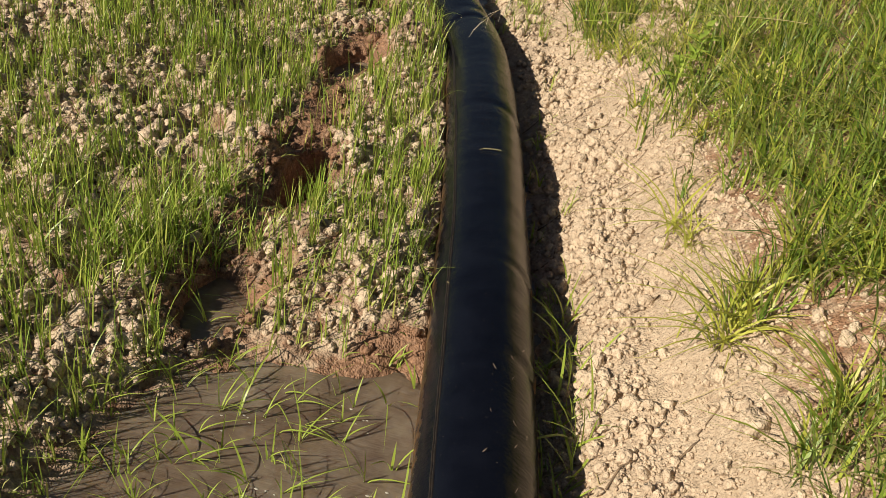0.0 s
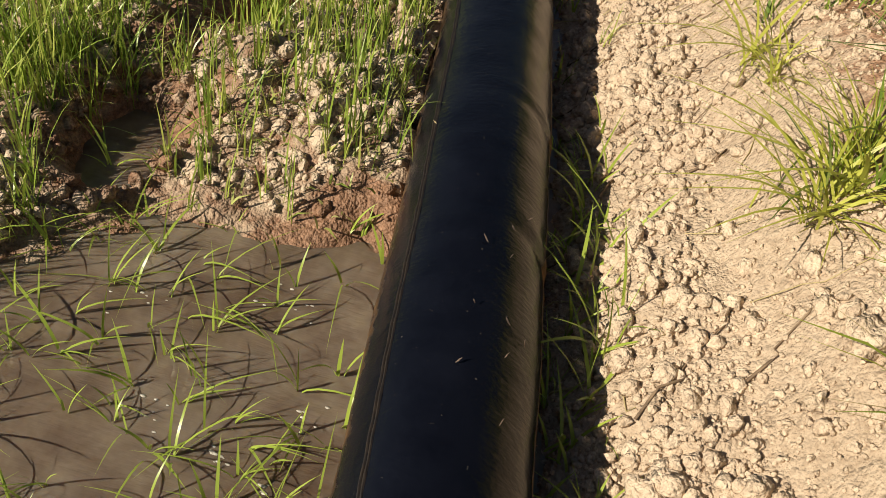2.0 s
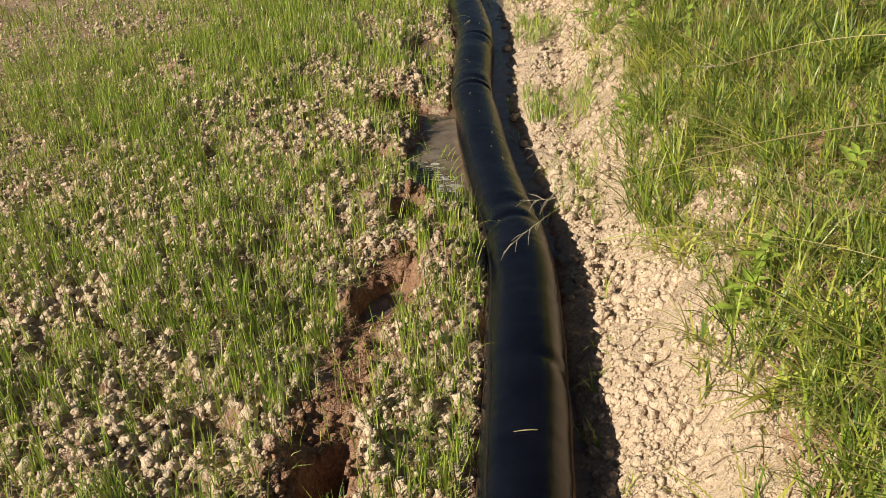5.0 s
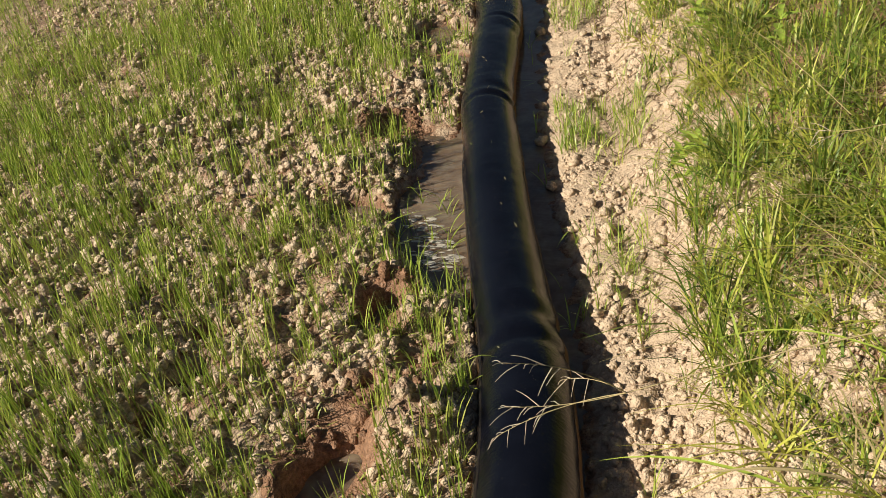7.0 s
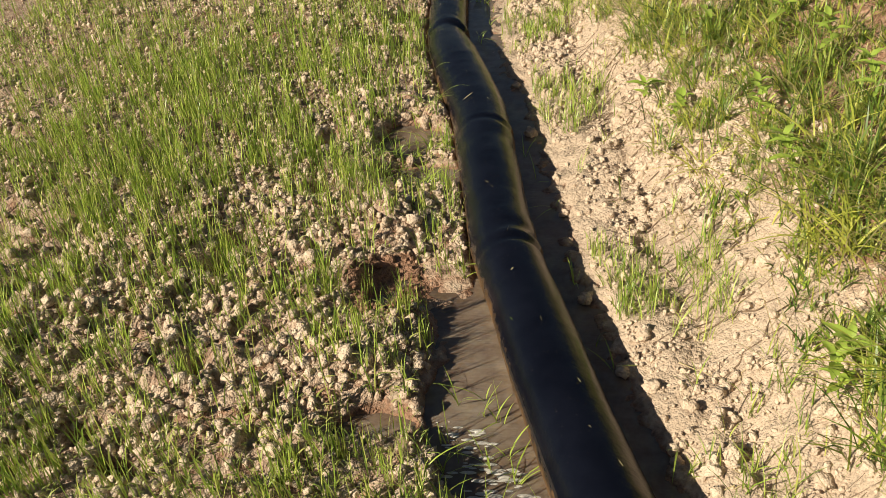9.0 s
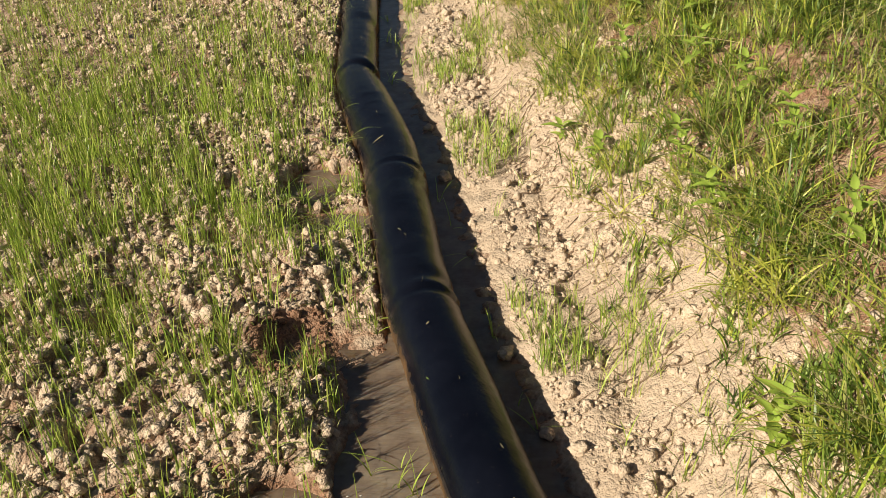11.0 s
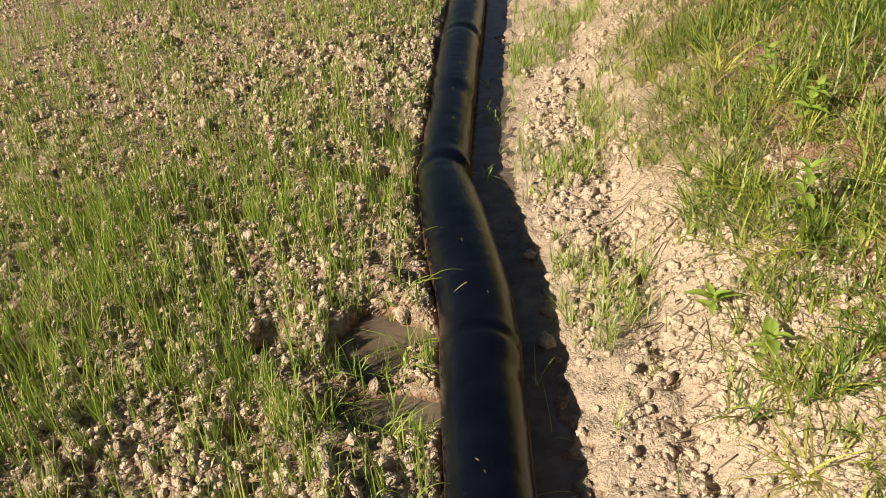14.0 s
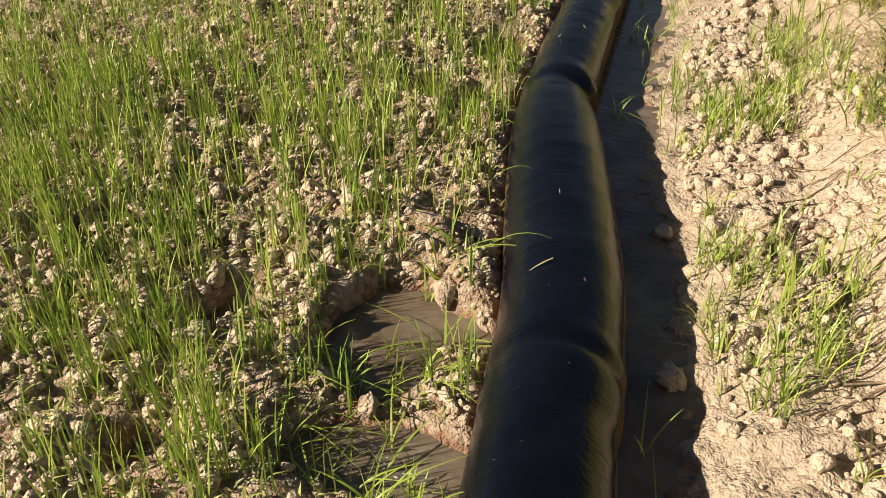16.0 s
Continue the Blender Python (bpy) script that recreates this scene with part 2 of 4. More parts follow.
# small shaded hollows between the clods of the field
PITS += [(-0.48, 2.45, 0.045, 0.050, 0.07, 0.15), (-0.43, 3.37, 0.057, 0.060, 0.07, 0.15), (-0.48, 3.20, 0.069, 0.070, 0.07, 0.15), (-0.16, 2.85, 0.045, 0.080, 0.07, 0.15), (-0.88, 2.59, 0.057, 0.050, 0.07, 0.15), (-0.24, 2.35, 0.069, 0.060, 0.07, 0.15), (-0.89, 5.14, 0.045, 0.070, 0.07, 0.15), (-0.90, 4.97, 0.057, 0.080, 0.07, 0.15), (-0.87, 4.08, 0.069, 0.050, 0.07, 0.15), (-1.06, 6.62, 0.045, 0.060, 0.07, 0.15), (-0.55, 6.96, 0.057, 0.070, 0.07, 0.15), (-0.30, 5.95, 0.069, 0.080, 0.07, 0.15), (-0.67, 5.50, 0.045, 0.050, 0.07, 0.15)]
# Humps: middle, radius, height.
HUMPS = [(0.50, 1.68, 0.15, 0.05), (0.30, 1.80, 0.13, 0.03), (0.26, 3.22, 0.11, 0.11), (0.13, 3.66, 0.06, 0.05), (0.22, 2.20, 0.09, 0.05),
         (-0.42, 6.16, 0.09, 0.07), (-0.30, 6.06, 0.07, 0.06), (-0.33, 5.20, 0.11, 0.05), (-0.25, 4.72, 0.08, 0.03), (-0.40, 4.45, 0.12, 0.03),
         (0.33, 1.45, 0.03, 0.045), (0.24, 2.30, 0.07, 0.04), (0.15, 7.88, 0.15, 0.07),
         (0.02, 2.20, 0.06, 0.10), (-0.01, 3.04, 0.06, 0.06), (-0.07, 3.72, 0.055, 0.06), (-0.43, 4.88, 0.05, 0.05), (0.05, 3.84, 0.07, 0.075), (-0.10, 4.08, 0.05, 0.04)]


def bank_foot(y):
    return np.interp(y, [-1, 1.0, 1.5, 2.3, 3.0, 3.8, 4.6, 5.3, 6.0, 6.6, 7.3, 8.0, 12], [0.28, 0.25, 0.215, 0.235, 0.30, 0.38, 0.46, 0.51, 0.50, 0.57, 0.63, 0.60, 0.6])


def terrain(x, y, detail=True):
    """Height and wetness of the ground."""
    d = x - pipe_x(y)
    inner = smooth(-3.4, -2.2, x) * (1 - smooth(2.5, 2.9, x)) * smooth(-0.7, 0.4, y) * (1 - smooth(9.0, 10.6, y))  # further off the plants and clods alone give relief
    wob = 0.05 * inner * fbm(x * 3, y * 3, 3, 3)
    foot = bank_foot(y) + wob
    u = np.clip(d - foot, 0, 6)
    s = np.interp(y, [2.6, 4.2], [1.05, 0.88])
    bank = s * np.minimum(u, 0.35) + 0.62 * s * np.clip(u - 0.35, 0, 0.5) + 0.05 * np.clip(u - 0.85, 0, 3)
    bank = bank * (1 - 0.10 * smooth(0, 0.2, u) * (inner * fbm(x * 5, y * 5, 21, 3) + 0.4))
    strip = np.interp(y, [3.0, 3.8], [-0.03, -0.075])
    base_r = strip * (1 - smooth(0.14, np.maximum(foot * 0.85, 0.2), d))
    # near the start the strip rises in a low terrace of loose clods, then steeply
    near_bank = np.interp(d - wob, [0.0, 0.15, 0.19, 0.25, 0.29, 0.40, 0.48, 0.60, 0.85, 1.10, 1.50, 7.0], [-0.055, -0.055, -0.03, 0.025, 0.075, 0.14, 0.26, 0.38, 0.54, 0.69, 0.73, 0.95])
    first = 1 - smooth(2.5, 3.3, y)
    z = np.where(d > 0, first * near_bank + (1 - first) * (base_r + bank), 0.03 * inner * fbm(x * 1.3, y * 1.3, 11, 3))
    # trough that the pipe lies in
    z = z - 0.10 * np.exp(-(d / 0.105) ** 4)
    wet = np.exp(-(d / np.where(d > 0, np.interp(y, [3.0, 3.8], [0.13, 0.20]), 0.13)) ** 4) * 0.9
    left = smooth(0.06, -0.06, d)
    lipd = smooth(-0.44, -0.22, d) * left * smooth(3.7, 3.95, y) * (1 - smooth(4.75, 5.1, y) * 0.55) * (1 - smooth(6.2, 6.6, y) * 0.7)
    z = z - 0.075 * lipd
    for cx, cy, r, h in HUMPS:
        z = z + h * np.exp(-((x - cx) ** 2 + (y - cy) ** 2) / (r * r)) * (1 + 0.5 * fbm(x * 9, y * 9, 40, 2))
    wx, wy = x + 0.05 * fbm(x * 7, y * 7, 31, 3), y + 0.06 * fbm(x * 7, y * 7, 35, 3)
    pit, by_pit = 0.0, 0.0
    for cx, cy, rx, ry, depth, red in PITS:
        q = np.sqrt(((wx - cx) / rx) ** 2 + ((wy - cy) / ry) ** 2)
        pit = np.maximum(pit, depth * (1 - smooth(0.75 if depth > 0.2 else 0.6, 1.1 if depth > 0.2 else 1.25, q)))
        g = np.sqrt(((wx - cx) / (rx + 0.06)) ** 2 + ((wy - cy) / (ry + 0.07)) ** 2)
        wet = np.maximum(wet, red * (1 - smooth(0.75, 1.2, g)))
        by_pit = np.maximum(by_pit, 1 - smooth(0.8, 1.5, g))
    z = z - pit
    band = np.exp(-((wx - 0.09) / 0.11) ** 2) * smooth(1.62, 1.85, y) * (1 - smooth(3.3, 3.6, y))
    wet = np.maximum(wet, 0.9 * band)
    red2 = np.exp(-(((wx - 0.2) / 0.15) ** 2 + ((wy - 3.42) / 0.42) ** 2))
    wet = np.maximum(wet, 0.62 * red2)
    if detail:
        dryness = 1 - 0.35 * smooth(0.2, 0.7, wet)
        bare = smooth(0.0, 0.1, d)
        slopeq = smooth(0.22, 0.45, u)
        amp = (0.048 * (1 - bare) + 0.029 * bare * (1 - 0.65 * slopeq)) * (0.35 + 0.65 * dryness)
        jx, jy = x + 0.01 * fbm(x * 30, y * 30, 51, 2), y + 0.01 * fbm(x * 30, y * 30, 55, 2)
        loose = np.exp(-((d - 0.29) / 0.09) ** 2)  # the belt of loose clods along the strip
        amp = amp * inner * (1 - 0.6 * np.maximum(by_pit, lipd)) * (1 - bare * first * (1 - 0.42 - 0.58 * loose))
        z = z + inner * (1 - bare) * 0.03 * (1 - 0.85 * np.maximum(by_pit, lipd)) * (lumps(jx * 8.5, jy * 8.5, 67) - 0.15)
        z = z + amp * (lumps(jx * 17, jy * 17, 61) - 0.35) * (0.5 + 1.2 * np.clip(fbm(x * 2.2, y * 2.2, 71, 2) + 0.45, 0, 1))
        z = z + 0.5 * amp * (lumps(jx * 41, jy * 41, 65) - 0.3) + 0.006 * inner * fbm(x * 55, y * 55, 81, 2)
    return z, np.clip(wet + 0.5 * smooth(-0.032, -0.055, z), 0, 1)  # soaked near the water line


# ---- meshes ----


def bare_mesh(name, verts, faces, mat, flat=False):
    """faces: an array of quads or triangles, or a list of such arrays."""
    me = bpy.data.meshes.new(name)
    groups = faces if isinstance(faces, list) else [faces]
    loops = np.concatenate([f.ravel() for f in groups]).astype(np.int32)
    counts = np.concatenate([np.full(len(f), f.shape[1]) for f in groups])
    starts = np.concatenate([[0], np.cumsum(counts)[:-1]]).astype(np.int32)
    me.vertices.add(len(verts))
    me.vertices.foreach_set("co", np.asarray(verts, np.float32).ravel())
    me.loops.add(len(loops))
    me.loops.foreach_set("vertex_index", loops)
    me.polygons.add(len(counts))
    me.polygons.foreach_set("loop_start", starts)
    me.update(calc_edges=True)
    me.validate()
    if not flat:
        me.shade_smooth()
    me.materials.append(mat)
    return me


def attribute(me, name, values, kind="FLOAT"):
    a = me.attributes.new(name, kind, "POINT")
    a.data.foreach_set("value" if kind == "FLOAT" else "vector", np.asarray(values, np.float32).ravel())


def part(name, me, parent, label=""):
    ob = new(name, me)
    ob.parent = parent
    if label:
        ob["label"] = label
    return ob


def grid_faces(nx, ny):
    i = np.arange(nx * ny).reshape(ny, nx)
    return np.stack([i[:-1, :-1], i[:-1, 1:], i[1:, 1:], i[1:, :-1]], -1).reshape(-1, 4)


# ---- ground, one sheet to the horizon ----
far = np.array([0.1, 0.3, 0.8, 2, 5, 12, 30, 80, 200, 600])
gx = np.concatenate([-3.3 - far[::-1], np.arange(-3.3, -1.2, 0.03), np.arange(-1.2, 1.6, 0.015), np.arange(1.7, 2.5, 0.025), 2.5 + far])
far_y = np.concatenate([[0.1, 0.3], np.arange(0.6, 9.0, 0.4), far[6:]])
gy = np.concatenate([-0.6 - far_y[::-1], np.arange(-0.6, 0.6, 0.02), np.arange(0.6, 7.2, 0.015), np.arange(7.2, 10.5, 0.028), 10.5 + far_y])
X, Y = np.meshgrid(gx, gy)
Z, WET = terrain(X, Y)
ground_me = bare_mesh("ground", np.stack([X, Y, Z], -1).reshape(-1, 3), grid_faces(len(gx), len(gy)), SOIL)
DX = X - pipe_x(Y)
damp_and_shade = 0.46 * smooth(0.0, -0.2, DX) + 0.6 * smooth(0.2, 0.4, DX - bank_foot(Y))  # soil under clods and grass is darkened: some damp, and shade painted into the gaps
attribute(ground_me, "wet", np.maximum(WET, damp_and_shade))
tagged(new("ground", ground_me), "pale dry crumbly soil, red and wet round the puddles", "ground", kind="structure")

wx_, wy_ = np.meshgrid(np.linspace(-1.6, 1.2, 60), np.linspace(-0.5, 9.5, 180))
WATER_Z = -0.05
keep_d = wx_ - pipe_x(wy_)
wv = np.stack([np.minimum(wx_, pipe_x(wy_) + 0.34), wy_, np.full_like(wx_, WATER_Z)], -1).reshape(-1, 3)
wf = grid_faces(60, 180)
mid = wv[wf].mean(1)
wf = wf[np.hypot((mid[:, 0] - 0.14) / 0.13, (mid[:, 1] - 2.17) / 0.22) > 1]  # the deep hole is dry
water_me = bare_mesh("water", wv, wf, WATER)
tagged(new("water", water_me), "still muddy brown water in puddles and furrow", "water", kind="structure")

# ---- the pipe ----
SEG = 44
py = np.concatenate([np.arange(-5.6, -0.6, 0.1), np.arange(-0.6, 12.0, 0.014), np.arange(12.0, 19.0, 0.1)])
ang = np.linspace(-np.pi, np.pi, SEG, endpoint=False)
PY, PA = np.meshgrid(py, ang, indexing="ij")
side = np.sin(PA)
top = np.cos(PA)
# pinched folds: where along the pipe, how deep, how wide, and to which side they open (0: all round)
FOLDS = [(1.38, 0.007, 0.012, 2), (1.72, 0.007, 0.012, 2), (3.62, 0.006, 0.03, 1), (3.50, 0.005, 0.02, 0), (4.98, 0.012, 0.014, 1), (5.06, 0.006, 0.03, 1),
         (5.83, 0.007, 0.014, 1), (5.70, 0.006, 0.05, 1), (6.93, 0.015, 0.024, 1), (6.88, 0.006, 0.05, 1), (7.62, 0.006, 0.06, 1), (8.45, 0.009, 0.03, 1), (2.62, 0.005, 0.02, 1), (9.3, 0.012, 0.03, 0)]
R = pipe_r(PY) * (1 + 0.012 * np.sin(PY * 5.1 + 1.3 * side) + 0.01 * np.sin(PY * 11.3 + 2.0 * top))
for fy, deep, wide, way in FOLDS:
    lean = PY + 0.05 * (1 - top) * 0.6 - fy
    mask = smooth(0.2, 0.9, side) if way == 2 else 0.25 + 0.75 * smooth(-0.5, 0.8, side) if way else 1.0
    R = R - deep * mask * np.exp(-(lean / wide) ** 2) + 0.35 * deep * mask * np.exp(-((lean - 2.3 * wide) / (1.4 * wide)) ** 2)
R = R + 0.0016 * fbm(PY * 40, PA * 1.6, 91, 3) + 0.004 * fbm(PY * 6, PA * 1.2, 95, 2) * smooth(0.2, 0.9, side)
R = R * (1 - 0.05 * smooth(0.3, -0.8, top))
slope = np.gradient(pipe_x(py), py)
nrm = np.sqrt(1 + slope ** 2)
ax, ay = (1 / nrm)[:, None], (-slope / nrm)[:, None]
PX = pipe_x(PY) + ax * side * R * 1.03
PYY = PY + ay * side * R * 1.03
PZ = pipe_z(PY) + top * R * 0.97
i = np.arange(len(py) * SEG).reshape(len(py), SEG)
j = np.roll(i, -1, axis=1)
tube_faces = np.stack([i[:-1], j[:-1], j[1:], i[1:]], -1).reshape(-1, 4)[:, ::-1]
tube = bare_mesh("tube", np.stack([PX, PYY, PZ], -1).reshape(-1, 3), tube_faces, PIPE)
flank = np.where(side > 0, smooth(0, 1, (side - np.interp(PY, [2.5, 4.0], [0.89, 0.87])) / np.interp(PY, [2.5, 4.0], [0.11, 0.13])) * 0.62 + 0.35 * smooth(0.5, -0.3, top), smooth(0.74, 1.0, -side) * 0.36 + 0.25 * smooth(0.3, -0.4, top))
attribute(tube, "flank", flank + 0.3)
attribute(tube, "along", np.stack([PY * 130, PA * 8, PY * 0], -1), "FLOAT_VECTOR")
pipe = tagged(new("irrigation_pipe"), "black plastic irrigation pipe lying in a wet furrow", "pipe")
part("tube", tube, pipe)
sy = np.concatenate([np.arange(-5.6, -0.6, 0.1), np.arange(-0.6, 4.6, 0.0125)])
sa = radians(-1) * np.interp(sy, [-1.4, 1.0, 2.0, 3.0, 4.6], [42, 45, 48, 58, 75])
for off in (-0.022, 0.022):
    sv = []
    for k in range(5):
        a = sa + off + (k - 2) * 0.0095
        rr = pipe_r(sy) * (1 + 0.012 * np.sin(sy * 5.1 + 1.3 * np.sin(a)) + 0.01 * np.sin(sy * 11.3 + 2.0 * np.cos(a))) + 0.0032 * (1 - ((k - 2) / 2) ** 2) - 0.0006 + 0.0006 * np.sin(sy * 400)
        sl = np.interp(sy, py, slope)
        nn = np.sqrt(1 + sl ** 2)
        sv.append(np.stack([pipe_x(sy) + np.sin(a) * rr * 1.03 / nn, sy - sl * np.sin(a) * rr * 1.03 / nn, pipe_z(sy) + np.cos(a) * rr * 0.97], -1))
    part("seam", bare_mesh("seam", np.stack(sv, 1).reshape(-1, 3), grid_faces(5, len(sy))[:, ::-1], SEAM), pipe, "welded double seam caked with mud")


def pipe_top(y, a):
    """A place on the pipe's skin at angle a from its top, towards the bank."""
    r = float(pipe_r(y))
    return Vector((float(pipe_x(y)) + math.sin(a) * r * 1.03, y, float(pipe_z(y)) + math.cos(a) * r * 0.97))


# ---- clods ----
def lump_shapes(count, level, jag, knobs=0.45, pitch=1.3):
    shapes = []
    for k in range(count):
        bm = bmesh.new()
        bmesh.ops.create_icosphere(bm, subdivisions=level, radius=1.0)
        bm.verts.index_update()
        v = np.array([p.co for p in bm.verts])
        f = np.array([[w.index for w in q.verts] for q in bm.faces])
        bm.free()
        r = 1 + knobs * np.array([noise.fractal(Vector(p) * pitch + Vector((k * 7.3, 1, 2)), 0.7, 2.0, 3) for p in v])
        r = r * rng.uniform(1 - jag, 1 + jag, len(v))
        shapes.append((v * r[:, None] * np.array([1.0, 0.85, 0.75]), f))
    return shapes


CRUMBS, SMALL_LUMPS, LARGE_LUMPS = lump_shapes(24, 1, 0.28), lump_shapes(24, 2, 0.15, 0.5, 2.3), lump_shapes(8, 3, 0.07)


def rotations(n):
    q = rng.normal(size=(n, 4))
    q /= np.linalg.norm(q, axis=1)[:, None]
    w, x, y, z = q.T
    return np.stack([np.stack([1 - 2 * (y * y + z * z), 2 * (x * y - z * w), 2 * (x * z + y * w)], -1),
                     np.stack([2 * (x * y + z * w), 1 - 2 * (x * x + z * z), 2 * (y * z - x * w)], -1),
                     np.stack([2 * (x * z - y * w), 2 * (y * z + x * w), 1 - 2 * (x * x + y * y)], -1)], 1)


def scatter_clods(name, xs, ys, sizes, label, category, fine=0.0125):
    zs, wet = terrain(xs, ys)
    verts, faces, wets, base = [], [], [], 0
    rot = rotations(len(xs))
    shapes = CRUMBS + SMALL_LUMPS
    kinds = np.where(sizes < fine, rng.integers(0, len(CRUMBS), len(xs)), rng.integers(len(CRUMBS), len(shapes), len(xs)))
    for k, (v, f) in enumerate(shapes):
        idx = np.where(kinds == k)[0]
        if not len(idx):
            continue
        p = np.einsum("nij,vj->nvi", rot[idx], v) * sizes[idx, None, None]
        p += np.stack([xs[idx], ys[idx], zs[idx] + 0.25 * sizes[idx]], -1)[:, None]
        verts.append(p.reshape(-1, 3))
        faces.append((f[None] + (np.arange(len(idx)) * len(v))[:, None, None]).reshape(-1, 3) + base)
        wets.append(np.repeat(wet[idx], len(v)))
        base += len(idx) * len(v)
    me = bare_mesh(name, np.concatenate(verts), np.concatenate(faces), CLOD, flat=True)
    attribute(me, "wet", np.concatenate(wets))
    return tagged(new(name, me), label, category, kind="stuff")


def pick(n, x0, x1, y0, y1, chance):
    x, y = rng.uniform(x0, x1, n), rng.uniform(y0, y1, n)
    ok = rng.uniform(size=n) < chance(x, y)
    return x[ok], y[ok]


def dry_place(x, y):
    z, wet = terrain(x, y, False)
    return (z > WATER_Z + 0.012) * (1 - 0.7 * smooth(0.4, 0.8, wet))


def off_pipe(x, y, gap):
    return np.abs(x - pipe_x(y)) > pipe_r(y) + gap


fx, fy = pick(54000, -1.5, 0.9, 0.7, 8.4, lambda x, y: (x < pipe_x(y)) * off_pipe(x, y, 0.012) * dry_place(x, y) * np.clip(0.78 + 1.3 * fbm(x * 4.5, y * 4.5, 73, 3), 0.15, 1))
scatter_clods("field_clods", fx, fy, np.clip(rng.lognormal(-4.62, 0.37, len(fx)) * np.interp(fy, [4.5, 6.0], [1.08, 0.92]), 0.005, 0.03), "knobbly pale pinkish clods heaped over the field", "clods", 0.0124)
fx, fy = pick(30000, -2.9, 0.6, 0.7, 9.4, lambda x, y: ((x < -1.5) | (y > 8.4)) * (x < pipe_x(y) - 0.15) * np.clip(0.7 + 1.1 * fbm(x * 2.2, y * 2.2, 71, 2), 0.12, 1))
scatter_clods("side_field_clods", fx, fy, np.clip(rng.lognormal(-4.5, 0.32, len(fx)), 0.007, 0.026), "pale dry clods strewn further over the field", "clods", 0.03)
fx, fy = pick(24000, -4.0, 0.0, 0.7, 11.5, lambda x, y: ((x < -2.9) | (y > 9.4)) * (x < pipe_x(y) - 0.15) * np.clip(0.6 + 1.1 * fbm(x * 2.2, y * 2.2, 71, 2), 0.12, 1) * 0.8)
scatter_clods("far_field_clods", fx, fy, rng.uniform(0.008, 0.0149, len(fx)), "pale dry clods over the far part of the field", "clods", 0.03)


def outskirts(x, y, x0, x1, y0, y1, reach):
    """1 just outside a box, thinning out away from it; 0 inside."""
    away = np.maximum(np.maximum(x0 - x, x - x1), np.maximum(y0 - y, y - y1))
    return np.where(away > 0, np.exp(-np.maximum(away + 2.0 * fbm(x * 1.1, y * 1.1, 151, 3), 0) / reach), 0.0)


fx, fy = pick(15000, -8.0, 1.4, -3.0, 15.0, lambda x, y: outskirts(x, y, -4.0, 2.0, 0.7, 11.5, 3.5) * (x < pipe_x(y) - 0.15) * 0.9)
scatter_clods("outer_field_clods", fx, fy, rng.uniform(0.010, 0.0184, len(fx)), "pale dry clods thinning out over the open field", "clods", 0.03)


def belt(x, y):
    """Loose clods lie along the foot of the bank near the start, and all over the strip further on."""
    d = x - pipe_x(y)
    return np.interp(y, [2.4, 3.6], [1.0, 0.0]) * (0.28 + 0.7 * np.exp(-((d - 0.29) / 0.08) ** 2)) + np.interp(y, [2.4, 3.6], [0.0, 0.8])


bx, by = pick(150000, -0.5, 1.6, 0.7, 8.6, lambda x, y: belt(x, y) * off_pipe(x, y, 0.02) * dry_place(x, y) * (x > pipe_x(y)) * (1 - smooth(0.25, 0.6, x - pipe_x(y) - bank_foot(y))) * np.clip(0.5 + 1.6 * fbm(x * 3, y * 3, 75, 2), 0.08, 1))
nx, ny = pick(15000, 0.85, 1.55, 0.75, 2.9, lambda x, y: off_pipe(x, y, 0.02) * (1 - smooth(0.3, 0.6, x - pipe_x(y) - bank_foot(y))) * np.clip(0.45 + 1.9 * fbm(x * 5, y * 5, 77, 2), 0.05, 1))
scatter_clods("strip_crumbs", nx, ny, rng.uniform(0.002, 0.0062, len(nx)), "fine pale crumbs of dry soil on the bare strip", "crumbs")
kx, ky = pick(11000, 0.75, 1.6, 0.75, 3.4, lambda x, y: belt(x, y) * off_pipe(x, y, 0.05) * (1 - smooth(0.35, 0.7, x - pipe_x(y) - bank_foot(y))) * np.clip(0.2 + 2.2 * fbm(x * 4, y * 4, 79, 2), 0.03, 1))
scatter_clods("strip_chunks", kx, ky, np.clip(rng.lognormal(-4.65, 0.38, len(kx)), 0.006, 0.024), "broken pale clods heaped along the bare strip", "clods")
scatter_clods("strip_clods", bx, by, np.clip(rng.lognormal(-5.1, 0.52, len(bx)) * np.interp(by, [2.8, 3.6], [1.0, 1.1]), 0.003, 0.022), "pale dry crumbs and clods along the bare strip", "clods")


def lump_mesh(k, name, mat):
    v, f = LARGE_LUMPS[k % len(LARGE_LUMPS)]
    me = bare_mesh(name, v, f, mat)
    return me


CLOD_MESHES = [lump_mesh(k, "soil_clod", CLOD) for k in range(8)]


def soil_clod(x, y, size, k, turn):
    z = float(terrain(np.array([x]), np.array([y]))[0][0])
    ob = new("soil_clod", CLOD_MESHES[k % 8])
    ob.matrix_world = pose(x, y, z + size * 0.3, 15 * (k % 3), 10 * (k % 4), turn) @ Matrix.Diagonal((size, size, size, 1))
    return tagged(ob, "large pale dry clod on the bare strip", "clod", "clods along the bare strip")


cx_, cy_ = pick(900, 0.0, 1.5, 0.8, 8.0, lambda x, y: (x - pipe_x(y) > 0.2) * (x - pipe_x(y) - bank_foot(y) < 0.25) * 0.5)
for k in range(min(130, len(cx_))):
    soil_clod(float(cx_[k]), float(cy_[k]), float(rng.uniform(0.014, 0.03)), k, float(rng.uniform(0, 360)))


